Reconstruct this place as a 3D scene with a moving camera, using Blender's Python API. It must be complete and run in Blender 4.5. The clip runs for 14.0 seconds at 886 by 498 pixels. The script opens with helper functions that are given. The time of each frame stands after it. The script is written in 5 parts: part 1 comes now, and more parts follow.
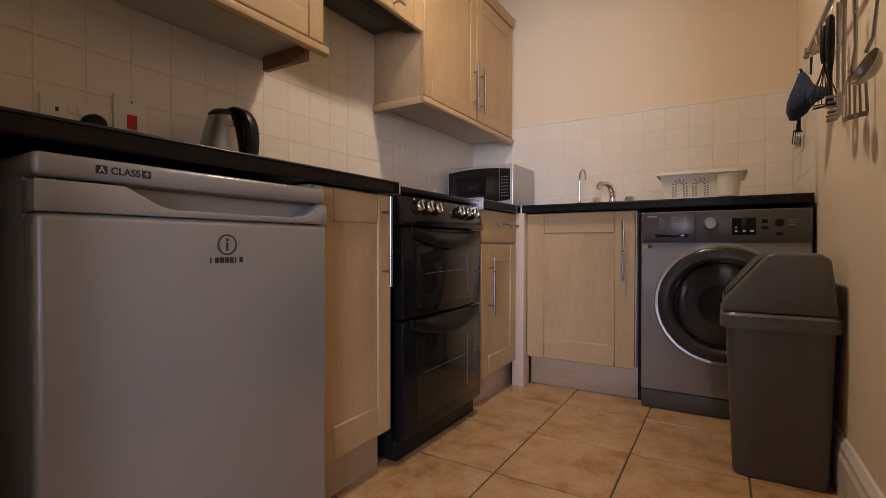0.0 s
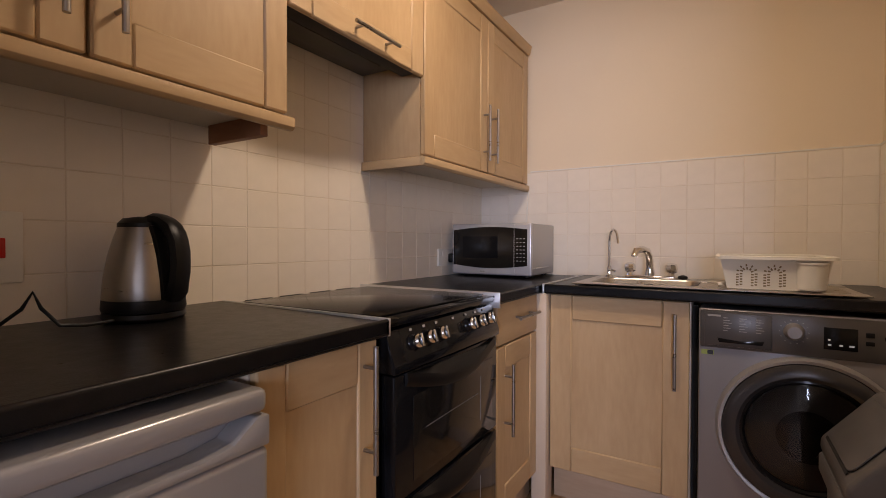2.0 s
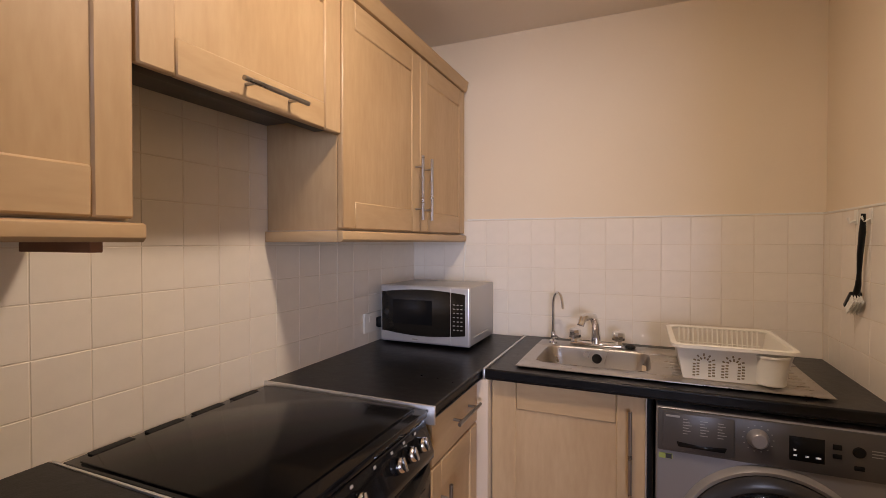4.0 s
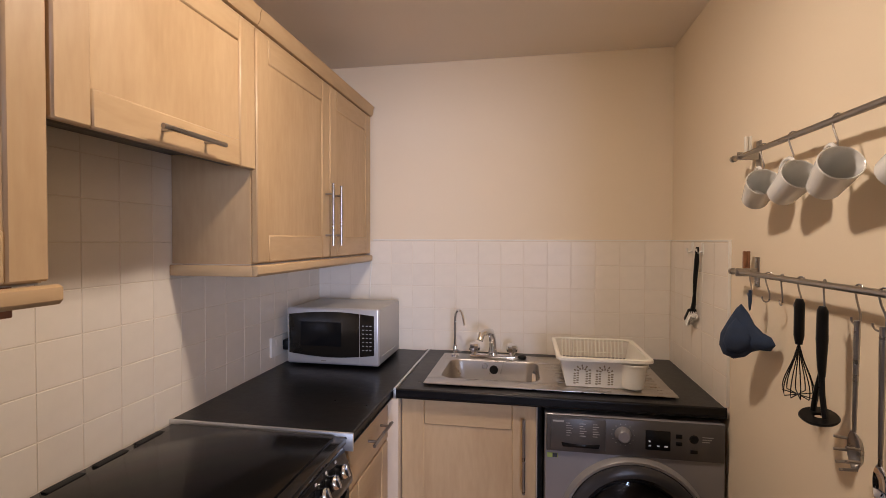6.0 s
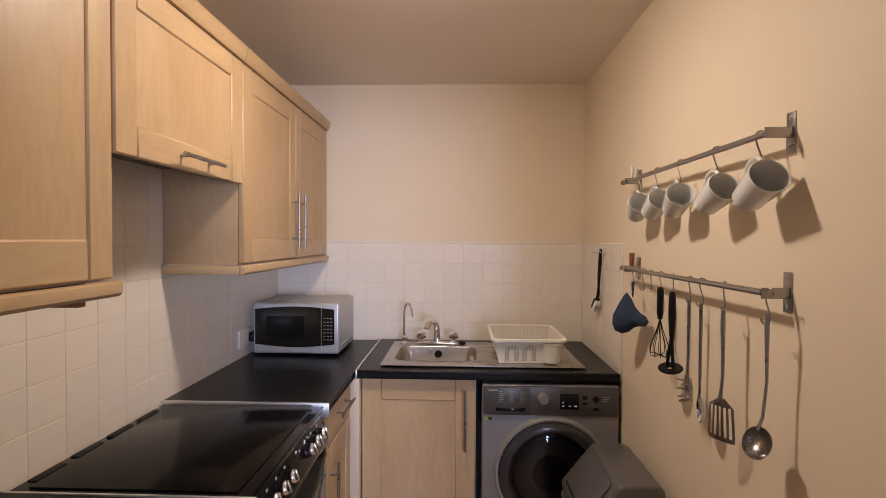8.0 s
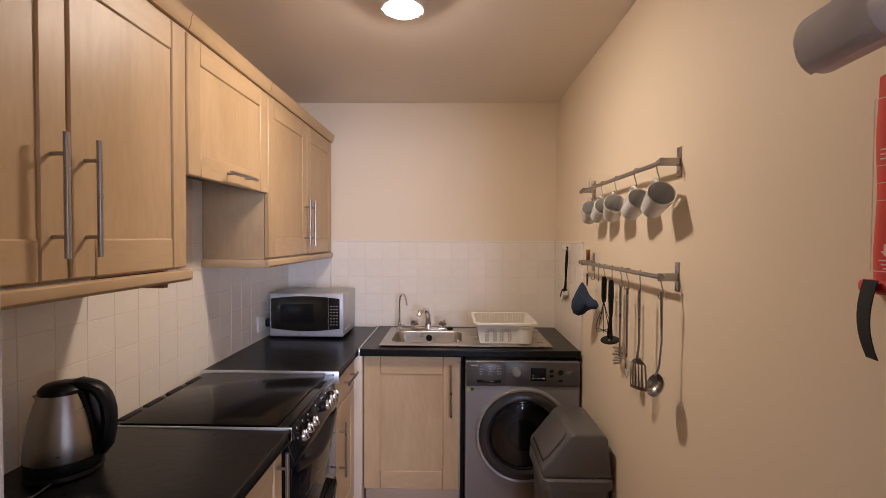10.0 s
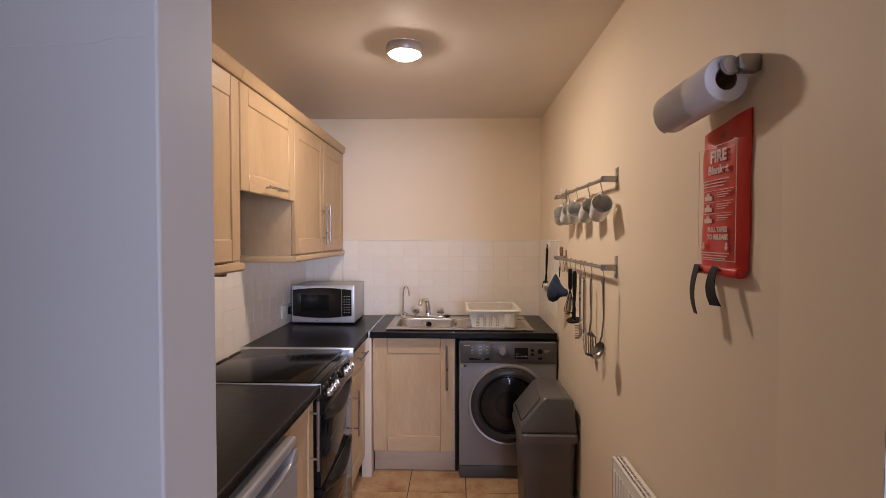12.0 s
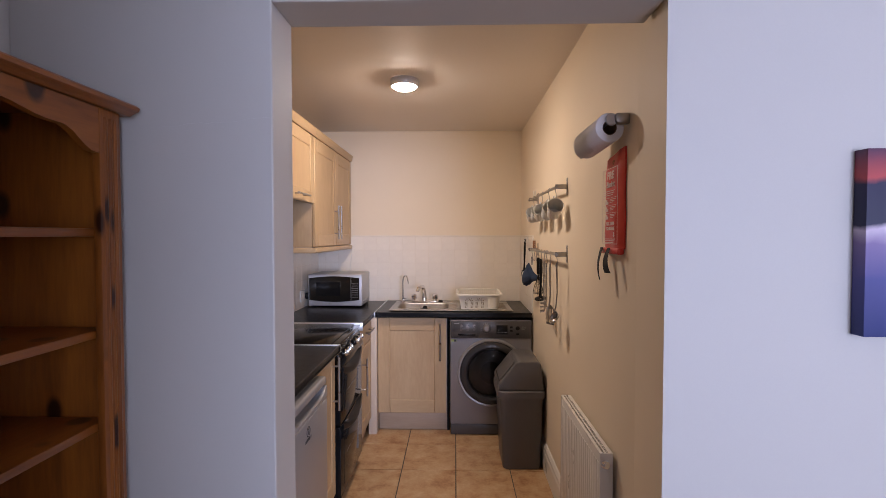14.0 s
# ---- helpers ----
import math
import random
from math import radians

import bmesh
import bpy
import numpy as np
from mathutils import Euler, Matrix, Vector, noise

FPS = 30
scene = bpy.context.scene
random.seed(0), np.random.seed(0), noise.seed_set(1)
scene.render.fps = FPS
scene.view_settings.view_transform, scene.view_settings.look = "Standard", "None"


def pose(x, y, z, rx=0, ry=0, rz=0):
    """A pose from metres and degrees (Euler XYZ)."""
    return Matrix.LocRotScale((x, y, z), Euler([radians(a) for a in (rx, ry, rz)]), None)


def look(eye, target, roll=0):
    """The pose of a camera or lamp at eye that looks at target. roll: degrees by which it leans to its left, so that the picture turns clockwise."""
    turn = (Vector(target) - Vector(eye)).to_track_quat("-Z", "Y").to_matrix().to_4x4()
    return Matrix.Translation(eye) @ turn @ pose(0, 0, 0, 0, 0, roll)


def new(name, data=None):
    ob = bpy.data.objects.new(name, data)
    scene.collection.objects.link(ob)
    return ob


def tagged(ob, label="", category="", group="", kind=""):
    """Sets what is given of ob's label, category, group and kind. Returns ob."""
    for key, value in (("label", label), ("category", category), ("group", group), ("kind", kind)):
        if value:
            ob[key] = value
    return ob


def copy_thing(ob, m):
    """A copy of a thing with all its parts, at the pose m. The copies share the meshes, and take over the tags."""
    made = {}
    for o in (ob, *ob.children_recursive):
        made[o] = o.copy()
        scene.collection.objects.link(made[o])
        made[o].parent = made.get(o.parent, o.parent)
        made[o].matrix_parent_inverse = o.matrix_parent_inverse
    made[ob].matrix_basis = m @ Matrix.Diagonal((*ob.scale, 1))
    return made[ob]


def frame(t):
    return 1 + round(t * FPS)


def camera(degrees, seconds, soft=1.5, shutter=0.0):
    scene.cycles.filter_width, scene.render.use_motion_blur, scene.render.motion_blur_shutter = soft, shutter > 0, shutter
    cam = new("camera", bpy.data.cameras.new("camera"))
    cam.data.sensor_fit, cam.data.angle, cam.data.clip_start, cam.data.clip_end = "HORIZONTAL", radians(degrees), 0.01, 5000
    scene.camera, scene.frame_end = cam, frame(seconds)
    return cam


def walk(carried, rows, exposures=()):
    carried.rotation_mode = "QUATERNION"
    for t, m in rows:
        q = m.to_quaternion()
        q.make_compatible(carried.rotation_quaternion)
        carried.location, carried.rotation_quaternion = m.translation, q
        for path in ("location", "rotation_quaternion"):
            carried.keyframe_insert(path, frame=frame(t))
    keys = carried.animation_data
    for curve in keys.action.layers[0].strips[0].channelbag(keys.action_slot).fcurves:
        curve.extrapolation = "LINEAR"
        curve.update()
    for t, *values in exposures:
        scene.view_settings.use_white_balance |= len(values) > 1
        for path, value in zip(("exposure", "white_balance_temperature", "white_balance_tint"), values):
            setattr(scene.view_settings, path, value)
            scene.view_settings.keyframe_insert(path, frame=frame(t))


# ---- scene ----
cam = camera(87.1, 14.0, soft=0.8)
# the whole path levelled about the sink unit's foot
LEVEL = pose(0, 2.6, 0, -0.5, 0, -0.7) @ pose(0, -2.6, 0)
PATH = [
    (0, (0.653, 0.347, 0.687), (-0.4, 2.048, 0.682), 0.3),
    (0.5, (0.588, 0.453, 0.761), (-0.464, 2.154, 0.754), 0.3),
    (1, (0.518, 0.556, 0.858), (-0.534, 2.257, 0.851), 0.3),
    (1.5, (0.467, 0.625, 0.96), (-0.588, 2.324, 0.95), 0.4),
    (2, (0.414, 0.699, 1.052), (-0.641, 2.398, 1.038), 0.4),
    (2.5, (0.372, 0.776, 1.13), (-0.689, 2.471, 1.119), 0.3),
    (3, (0.33, 0.84, 1.202), (-0.702, 2.553, 1.187), 0.4),
    (3.5, (0.305, 0.9, 1.275), (-0.643, 2.661, 1.256), 0.5),
    (4, (0.295, 0.954, 1.334), (-0.514, 2.784, 1.32), 0.2),
    (4.2, (0.291, 0.962, 1.352), (-0.457, 2.817, 1.343), 0.2),
    (6.3, (0.267, 0.79, 1.446), (-0.063, 2.763, 1.424), 0.2),
    (6.5, (0.265, 0.757, 1.445), (-0.035, 2.734, 1.424), 0.2),
    (7, (0.242, 0.668, 1.445), (0.024, 2.656, 1.424), 0.3),
    (7.5, (0.232, 0.582, 1.456), (0.084, 2.576, 1.428), 0.3),
    (8, (0.237, 0.496, 1.46), (0.145, 2.494, 1.435), 0.3),
    (10.5, (0.3, 0.006, 1.457), (0.232, 2.005, 1.424), 0.3),
    (11, (0.316, -0.11, 1.465), (0.237, 1.888, 1.426), 0.1),
    (11.5, (0.317, -0.21, 1.468), (0.237, 1.788, 1.431), 0.2),
    (12, (0.337, -0.306, 1.46), (0.253, 1.692, 1.424), 0.1),
    (12.5, (0.368, -0.436, 1.466), (0.289, 1.562, 1.427), -0.0),
    (13, (0.386, -0.579, 1.46), (0.312, 1.419, 1.424), 0.0),
    (13.5, (0.393, -0.717, 1.451), (0.317, 1.282, 1.412), -0.0),
    (14, (0.396, -0.858, 1.43), (0.319, 1.14, 1.391), -0.0),
]
EXPOSURES = [(0.0, -0.18, 7300, 10), (1.0, -0.17, 7350, 11), (2.0, -0.16, 7400, 13), (3.0, -0.13, 7450, 14), (4.0, -0.06, 7200, 13), (8.0, 0.0, 6600, 11), (10.5, 0.03, 6600, 12), (14.0, 0.06, 6550, 13)]
walk(cam, [(t, LEVEL @ look(eye, target, roll)) for t, eye, target, roll in PATH], EXPOSURES)

# ---- light ----
world = bpy.data.worlds.new("world")
scene.world = world
world.use_nodes = True
wn = world.node_tree
sky = wn.nodes.new("ShaderNodeTexSky")
sky.sky_type, sky.sun_disc = "NISHITA", False
sky.sun_elevation, sky.sun_rotation = radians(35), radians(200)
wn.nodes["Background"].inputs["Strength"].default_value = 0.12
wn.links.new(sky.outputs[0], wn.nodes["Background"].inputs["Color"])


def area(name, m, sx, sy, watts, colour):
    data = bpy.data.lights.new(name, "AREA")
    data.shape, data.size, data.size_y, data.energy, data.color = "RECTANGLE", sx, sy, watts, colour
    ob = new(name, data)
    ob.matrix_world = m
    return ob


WX, LIV_S = 1.35, -5.0        # the living room window's west edge, and its wall
# daylight in the living room's window, behind the walker
area("window_daylight", look((WX + 0.9, LIV_S + 0.06, 1.3), (WX + 0.9, 0.0, 1.3)), 1.7, 1.6, 275.0, (0.56, 0.66, 1.0))
LAMP_GLOW, LAMP_COLOUR = 310.0, (1.0, 0.84, 0.72)


# ---- materials ----
def nodes_of(name):
    m = bpy.data.materials.new(name)
    m.use_nodes = True
    return m, m.node_tree, m.node_tree.nodes["Principled BSDF"]


def paint(name, colour, rough=0.5, metal=0.0, vary=0.08, scale=6.0, bump=0.05, grain=180.0, stretch=(1, 1, 1), coat=0.0, rough_vary=0.1, rand=0.0):
    """A surface with a broad and a fine unevenness in colour, gloss and relief."""
    m, tree, b = nodes_of(name)
    n, link = tree.nodes, tree.links
    co = n.new("ShaderNodeTexCoord")
    mp = n.new("ShaderNodeMapping")
    mp.inputs["Scale"].default_value = stretch
    link.new(co.outputs["Object"], mp.inputs["Vector"])
    big = n.new("ShaderNodeTexNoise")
    big.inputs["Scale"].default_value, big.inputs["Detail"].default_value = scale, 5
    fine = n.new("ShaderNodeTexNoise")
    fine.inputs["Scale"].default_value, fine.inputs["Detail"].default_value = grain, 3
    link.new(mp.outputs[0], big.inputs["Vector"])
    link.new(mp.outputs[0], fine.inputs["Vector"])
    mix = n.new("ShaderNodeMath")
    mix.operation = "MULTIPLY_ADD"
    mix.inputs[1].default_value = 0.35
    link.new(fine.outputs["Fac"], mix.inputs[0])
    link.new(big.outputs["Fac"], mix.inputs[2])
    hsv = n.new("ShaderNodeHueSaturation")
    hsv.inputs["Color"].default_value = (*colour, 1)
    rng = n.new("ShaderNodeMapRange")
    rng.inputs["From Min"].default_value, rng.inputs["From Max"].default_value = 0.3, 1.05
    rng.inputs["To Min"].default_value, rng.inputs["To Max"].default_value = 1 - vary, 1 + vary
    link.new(mix.outputs[0], rng.inputs["Value"])
    value = rng.outputs[0]
    if rand:
        info = n.new("ShaderNodeObjectInfo")
        add = n.new("ShaderNodeMath")
        add.operation = "MULTIPLY_ADD"
        add.inputs[1].default_value = rand
        link.new(info.outputs["Random"], add.inputs[0])
        link.new(value, add.inputs[2])
        value = add.outputs[0]
    link.new(value, hsv.inputs["Value"])
    link.new(hsv.outputs[0], b.inputs["Base Color"])
    rr = n.new("ShaderNodeMapRange")
    rr.inputs["To Min"].default_value, rr.inputs["To Max"].default_value = max(0.02, rough - rough_vary), min(1, rough + rough_vary)
    link.new(big.outputs["Fac"], rr.inputs["Value"])
    link.new(rr.outputs[0], b.inputs["Roughness"])
    b.inputs["Metallic"].default_value = metal
    b.inputs["Coat Weight"].default_value = coat
    if bump:
        bp = n.new("ShaderNodeBump")
        bp.inputs["Strength"].default_value, bp.inputs["Distance"].default_value = bump, 0.002
        link.new(mix.outputs[0], bp.inputs["Height"])
        link.new(bp.outputs[0], b.inputs["Normal"])
    return m


def wood(name, light, dark, stretch, rough=0.4, knots=0.0, scale=9.0, rand=0.0):
    """Straight-grained wood; the grain runs where stretch is small. knots: how much knotty pine shows."""
    m, tree, b = nodes_of(name)
    n, link = tree.nodes, tree.links
    co = n.new("ShaderNodeTexCoord")
    info = n.new("ShaderNodeObjectInfo")
    off = n.new("ShaderNodeVectorMath")
    off.operation = "MULTIPLY_ADD"
    off.inputs[1].default_value = (7.0, 5.0, 3.0)
    link.new(info.outputs["Random"], off.inputs[0])
    link.new(co.outputs["Object"], off.inputs[2])
    mp = n.new("ShaderNodeMapping")
    mp.inputs["Scale"].default_value = stretch
    link.new(off.outputs[0], mp.inputs["Vector"])
    big = n.new("ShaderNodeTexNoise")
    big.inputs["Scale"].default_value, big.inputs["Detail"].default_value, big.inputs["Distortion"].default_value = scale, 6, 0.6
    fine = n.new("ShaderNodeTexNoise")
    fine.inputs["Scale"].default_value, fine.inputs["Detail"].default_value = scale * 11, 4
    link.new(mp.outputs[0], big.inputs["Vector"])
    link.new(mp.outputs[0], fine.inputs["Vector"])
    mix = n.new("ShaderNodeMath")
    mix.operation = "MULTIPLY_ADD"
    mix.inputs[1].default_value = 0.45
    link.new(fine.outputs["Fac"], mix.inputs[0])
    link.new(big.outputs["Fac"], mix.inputs[2])
    ramp = n.new("ShaderNodeValToRGB")
    ramp.color_ramp.elements[0].position, ramp.color_ramp.elements[1].position = 0.42, 0.98
    ramp.color_ramp.elements[0].color, ramp.color_ramp.elements[1].color = (*dark, 1), (*light, 1)
    link.new(mix.outputs[0], ramp.inputs[0])
    colour = ramp.outputs[0]
    if knots:
        vor = n.new("ShaderNodeTexVoronoi")
        vor.inputs["Scale"].default_value = 5.5
        mk = n.new("ShaderNodeMapping")
        mk.inputs["Scale"].default_value = (1.4, 1.4, 0.8)
        link.new(off.outputs[0], mk.inputs["Vector"])
        link.new(mk.outputs[0], vor.inputs["Vector"])
        kr = n.new("ShaderNodeValToRGB")
        kr.color_ramp.elements[0].position, kr.color_ramp.elements[1].position = 0.15, 0.22
        kr.color_ramp.elements[0].color, kr.color_ramp.elements[1].color = (0.05, 0.012, 0.004, 1), (1, 1, 1, 1)
        link.new(vor.outputs["Distance"], kr.inputs[0])
        mul = n.new("ShaderNodeMixRGB")
        mul.blend_type = "MULTIPLY"
        mul.inputs[0].default_value = knots
        link.new(colour, mul.inputs[1])
        link.new(kr.outputs[0], mul.inputs[2])
        colour = mul.outputs[0]
    link.new(colour, b.inputs["Base Color"])
    b.inputs["Roughness"].default_value = rough
    bp = n.new("ShaderNodeBump")
    bp.inputs["Strength"].default_value, bp.inputs["Distance"].default_value = 0.06, 0.001
    link.new(mix.outputs[0], bp.inputs["Height"])
    link.new(bp.outputs[0], b.inputs["Normal"])
    return m


def tiled_stone(name):
    """Mottled terracotta-beige glazed floor tile."""
    m, tree, b = nodes_of(name)
    n, link = tree.nodes, tree.links
    co = n.new("ShaderNodeTexCoord")
    info = n.new("ShaderNodeObjectInfo")
    off = n.new("ShaderNodeVectorMath")
    off.operation = "MULTIPLY_ADD"
    off.inputs[1].default_value = (13.0, 9.0, 4.0)
    link.new(info.outputs["Random"], off.inputs[0])
    link.new(co.outputs["Object"], off.inputs[2])
    big = n.new("ShaderNodeTexNoise")
    big.inputs["Scale"].default_value, big.inputs["Detail"].default_value, big.inputs["Roughness"].default_value = 9, 8, 0.62
    fine = n.new("ShaderNodeTexNoise")
    fine.inputs["Scale"].default_value, fine.inputs["Detail"].default_value = 60, 5
    link.new(off.outputs[0], big.inputs["Vector"])
    link.new(off.outputs[0], fine.inputs["Vector"])
    mix = n.new("ShaderNodeMath")
    mix.operation = "MULTIPLY_ADD"
    mix.inputs[1].default_value = 0.25
    link.new(fine.outputs["Fac"], mix.inputs[0])
    link.new(big.outputs["Fac"], mix.inputs[2])
    ramp = n.new("ShaderNodeValToRGB")
    e = ramp.color_ramp.elements
    e[0].position, e[0].color = 0.42, (0.31, 0.145, 0.06, 1)
    e[1].position, e[1].color = 0.84, (0.58, 0.41, 0.235, 1)
    mid = e.new(0.6)
    mid.color = (0.48, 0.29, 0.145, 1)
    link.new(mix.outputs[0], ramp.inputs[0])
    link.new(ramp.outputs[0], b.inputs["Base Color"])
    b.inputs["Roughness"].default_value = 0.38
    bp = n.new("ShaderNodeBump")
    bp.inputs["Strength"].default_value, bp.inputs["Distance"].default_value = 0.12, 0.002
    link.new(mix.outputs[0], bp.inputs["Height"])
    link.new(bp.outputs[0], b.inputs["Normal"])
    return m


def glowing(name, colour, strength):
    m, tree, b = nodes_of(name)
    b.inputs["Base Color"].default_value = (0.9, 0.9, 0.88, 1)
    b.inputs["Emission Color"].default_value = (*colour, 1)
    b.inputs["Emission Strength"].default_value = strength
    return m


def clear_glass(name, tint=(1, 1, 1), rough=0.02):
    m, tree, b = nodes_of(name)
    b.inputs["Base Color"].default_value = (*tint, 1)
    b.inputs["Roughness"].default_value = rough
    b.inputs["Transmission Weight"].default_value = 1.0
    b.inputs["IOR"].default_value = 1.45
    return m


def dusk(name):
    """Canvas print of a sunset over water: bands of colour up the picture, cut by a ragged far shore."""
    m, tree, b = nodes_of(name)
    n, link = tree.nodes, tree.links
    co = n.new("ShaderNodeTexCoord")
    sep = n.new("ShaderNodeSeparateXYZ")
    link.new(co.outputs["Object"], sep.inputs[0])
    nz = n.new("ShaderNodeTexNoise")
    nz.inputs["Scale"].default_value, nz.inputs["Detail"].default_value = 9, 6
    link.new(co.outputs["Object"], nz.inputs["Vector"])
    add = n.new("ShaderNodeMath")
    add.operation = "MULTIPLY_ADD"
    add.inputs[1].default_value = 0.05
    link.new(nz.outputs["Fac"], add.inputs[0])
    link.new(sep.outputs["Z"], add.inputs[2])
    rng = n.new("ShaderNodeMapRange")
    rng.inputs["From Min"].default_value, rng.inputs["From Max"].default_value = 1.235, 1.695
    link.new(add.outputs[0], rng.inputs["Value"])
    ramp = n.new("ShaderNodeValToRGB")
    e = ramp.color_ramp.elements
    e[0].position, e[0].color = 0.0, (0.02, 0.03, 0.14, 1)
    e[1].position, e[1].color = 1.0, (0.10, 0.03, 0.07, 1)
    for p, c in ((0.3, (0.06, 0.06, 0.22, 1)), (0.5, (0.20, 0.14, 0.30, 1)), (0.58, (0.55, 0.45, 0.55, 1)), (0.61, (0.01, 0.01, 0.04, 1)), (0.82, (0.015, 0.012, 0.05, 1)), (0.85, (0.45, 0.06, 0.06, 1))):
        k = e.new(p)
        k.color = c
    link.new(rng.outputs[0], ramp.inputs[0])
    link.new(ramp.outputs[0], b.inputs["Base Color"])
    b.inputs["Roughness"].default_value = 0.6
    return m


CREAM = paint("cream_wall_paint", (0.80, 0.68, 0.51), 0.6, vary=0.03, scale=2.5, bump=0.12, grain=220)
MAGNOLIA = paint("magnolia_wall_paint", (0.51, 0.478, 0.44), 0.6, vary=0.04, scale=1.8, bump=0.12, grain=220)
CEILING = paint("ceiling_paint", (0.80, 0.72, 0.63), 0.7, vary=0.03, scale=2, bump=0.1, grain=200)
GLOSS_WHITE = paint("white_gloss_paint", (0.80, 0.76, 0.68), 0.3, vary=0.03, bump=0.03)
WALL_TILE = paint("cream_glazed_tile", (0.80, 0.73, 0.63), 0.30, vary=0.03, scale=14, bump=0.22, grain=30, rough_vary=0.05, rand=0.04)
GROUT = paint("wall_grout", (0.77, 0.68, 0.56), 0.8, vary=0.12, scale=20)
FLOOR_TILE = tiled_stone("mottled_floor_tile")
FLOOR_GROUT = paint("floor_grout", (0.10, 0.085, 0.07), 0.85, vary=0.2, scale=12)
CARPET = paint("carpet", (0.22, 0.18, 0.145), 0.95, vary=0.2, scale=30, bump=0.6, grain=400)
MAPLE = wood("maple_foil", (0.55, 0.385, 0.215), (0.42, 0.275, 0.14), (1, 1, 0.22), 0.42, scale=6.0)
MAPLE_X = wood("maple_foil_rail", (0.55, 0.385, 0.215), (0.43, 0.285, 0.145), (0.22, 0.22, 1), 0.42, scale=6.0)
PALE_EDGE = paint("pale_laminate", (0.62, 0.51, 0.39), 0.4, vary=0.05)
MAPLE_DULL = wood("plinth_laminate", (0.52, 0.39, 0.27), (0.42, 0.30, 0.20), (0.15, 0.15, 1), 0.42)
CABINET_WHITE = paint("cabinet_underside", (0.60, 0.53, 0.44), 0.5, vary=0.06)
RAW_WOOD = wood("raw_batten", (0.30, 0.13, 0.06), (0.20, 0.08, 0.035), (0.2, 1, 1), 0.6)
PINE = wood("honey_pine", (0.31, 0.095, 0.013), (0.12, 0.030, 0.005), (1, 1, 0.10), 0.35, knots=0.95, scale=11)
PINE_X = wood("honey_pine_rail", (0.31, 0.095, 0.013), (0.12, 0.030, 0.005), (1, 0.10, 1), 0.35, knots=0.9, scale=11)
WORKTOP = paint("black_slate_laminate", (0.007, 0.0065, 0.0068), 0.30, vary=0.35, scale=30, bump=0.35, grain=260, rough_vary=0.06)
STEEL = paint("brushed_steel", (0.38, 0.36, 0.34), 0.30, 1.0, vary=0.06, scale=5, stretch=(1, 1, 8), bump=0.03)
SINK_STEEL = paint("satin_sink_steel", (0.50, 0.475, 0.45), 0.30, 1.0, vary=0.06, scale=10, stretch=(1, 8, 1), bump=0.03)
CHROME = paint("chrome", (0.80, 0.80, 0.82), 0.07, 1.0, vary=0.02, bump=0.0, rough_vary=0.03)
ALU = paint("aluminium_strip", (0.72, 0.72, 0.72), 0.35, 0.9, vary=0.05, bump=0.02)
FRIDGE_GREY = paint("silver_lacquer", (0.35, 0.34, 0.335), 0.28, 0.35, vary=0.008, scale=3, bump=0.0, grain=300, rough_vary=0.015)
WASHER_GREY = paint("graphite_lacquer", (0.27, 0.26, 0.27), 0.30, 0.35, vary=0.008, scale=3, bump=0.0, grain=300, rough_vary=0.015)
WASHER_DARK = paint("dark_graphite_plastic", (0.085, 0.08, 0.08), 0.32, 0.2, vary=0.05)
RIM_SILVER = paint("satin_silver_rim", (0.46, 0.445, 0.44), 0.38, 0.6, vary=0.02, bump=0.0)
WASHER_RING = paint("charcoal_gloss_plastic", (0.040, 0.038, 0.040), 0.22, 0.1, vary=0.05, bump=0.0)
MICRO_SILVER = paint("silver_plastic", (0.58, 0.58, 0.60), 0.30, 0.5, vary=0.02)
MICRO_SIDE = paint("microwave_case", (0.44, 0.43, 0.42), 0.42, 0.3, vary=0.03)
BLACK = paint("black_plastic", (0.005, 0.005, 0.0055), 0.38, vary=0.2, bump=0.03)
BLACK_GLOSS = paint("black_enamel", (0.008, 0.008, 0.009), 0.10, vary=0.1, scale=4, bump=0.0, rough_vary=0.04, coat=0.05)
OVEN_GLASS = paint("dark_oven_glass", (0.014, 0.012, 0.010), 0.09, vary=0.1, bump=0.0, rough_vary=0.02, coat=0.05)
HOB_GLASS = paint("ceramic_hob_glass", (0.005, 0.0045, 0.0045), 0.14, vary=0.2, bump=0.0, rough_vary=0.03)
# near-black paint standing in for the shade inside gaps and openings
RECESS_SHADE = paint("painted_recess_shade", (0.010, 0.009, 0.009), 0.8, vary=0.2)
HOOD_GREY = paint("hood_underside", (0.10, 0.095, 0.09), 0.4, 0.3, vary=0.1)
BIN_GREY = paint("grey_bin_plastic", (0.105, 0.098, 0.095), 0.36, vary=0.06, scale=12, bump=0.25, grain=350)
WHITE_PLASTIC = paint("white_plastic", (0.80, 0.77, 0.70), 0.35, vary=0.03, bump=0.02)
RACK_WHITE = paint("off_white_plastic", (0.80, 0.76, 0.66), 0.4, vary=0.03, bump=0.02)
CERAMIC = paint("white_ceramic", (0.74, 0.74, 0.72), 0.12, vary=0.03, bump=0.0, coat=0.3, rough_vary=0.04)
RED = paint("red_switch", (0.55, 0.015, 0.012), 0.35, vary=0.05)
RED_VINYL = paint("red_vinyl", (0.62, 0.030, 0.018), 0.38, vary=0.10, scale=14, bump=0.5, grain=40)
WHITE_INK = paint("white_ink", (0.72, 0.56, 0.52), 0.6, vary=0.12, scale=60, bump=0.0)
CRACK = paint("crack_shade", (0.55, 0.52, 0.49), 0.8, vary=0.2, bump=0.0)
GREY_INK = paint("grey_ink", (0.32, 0.31, 0.30), 0.6, vary=0.05, bump=0.0)
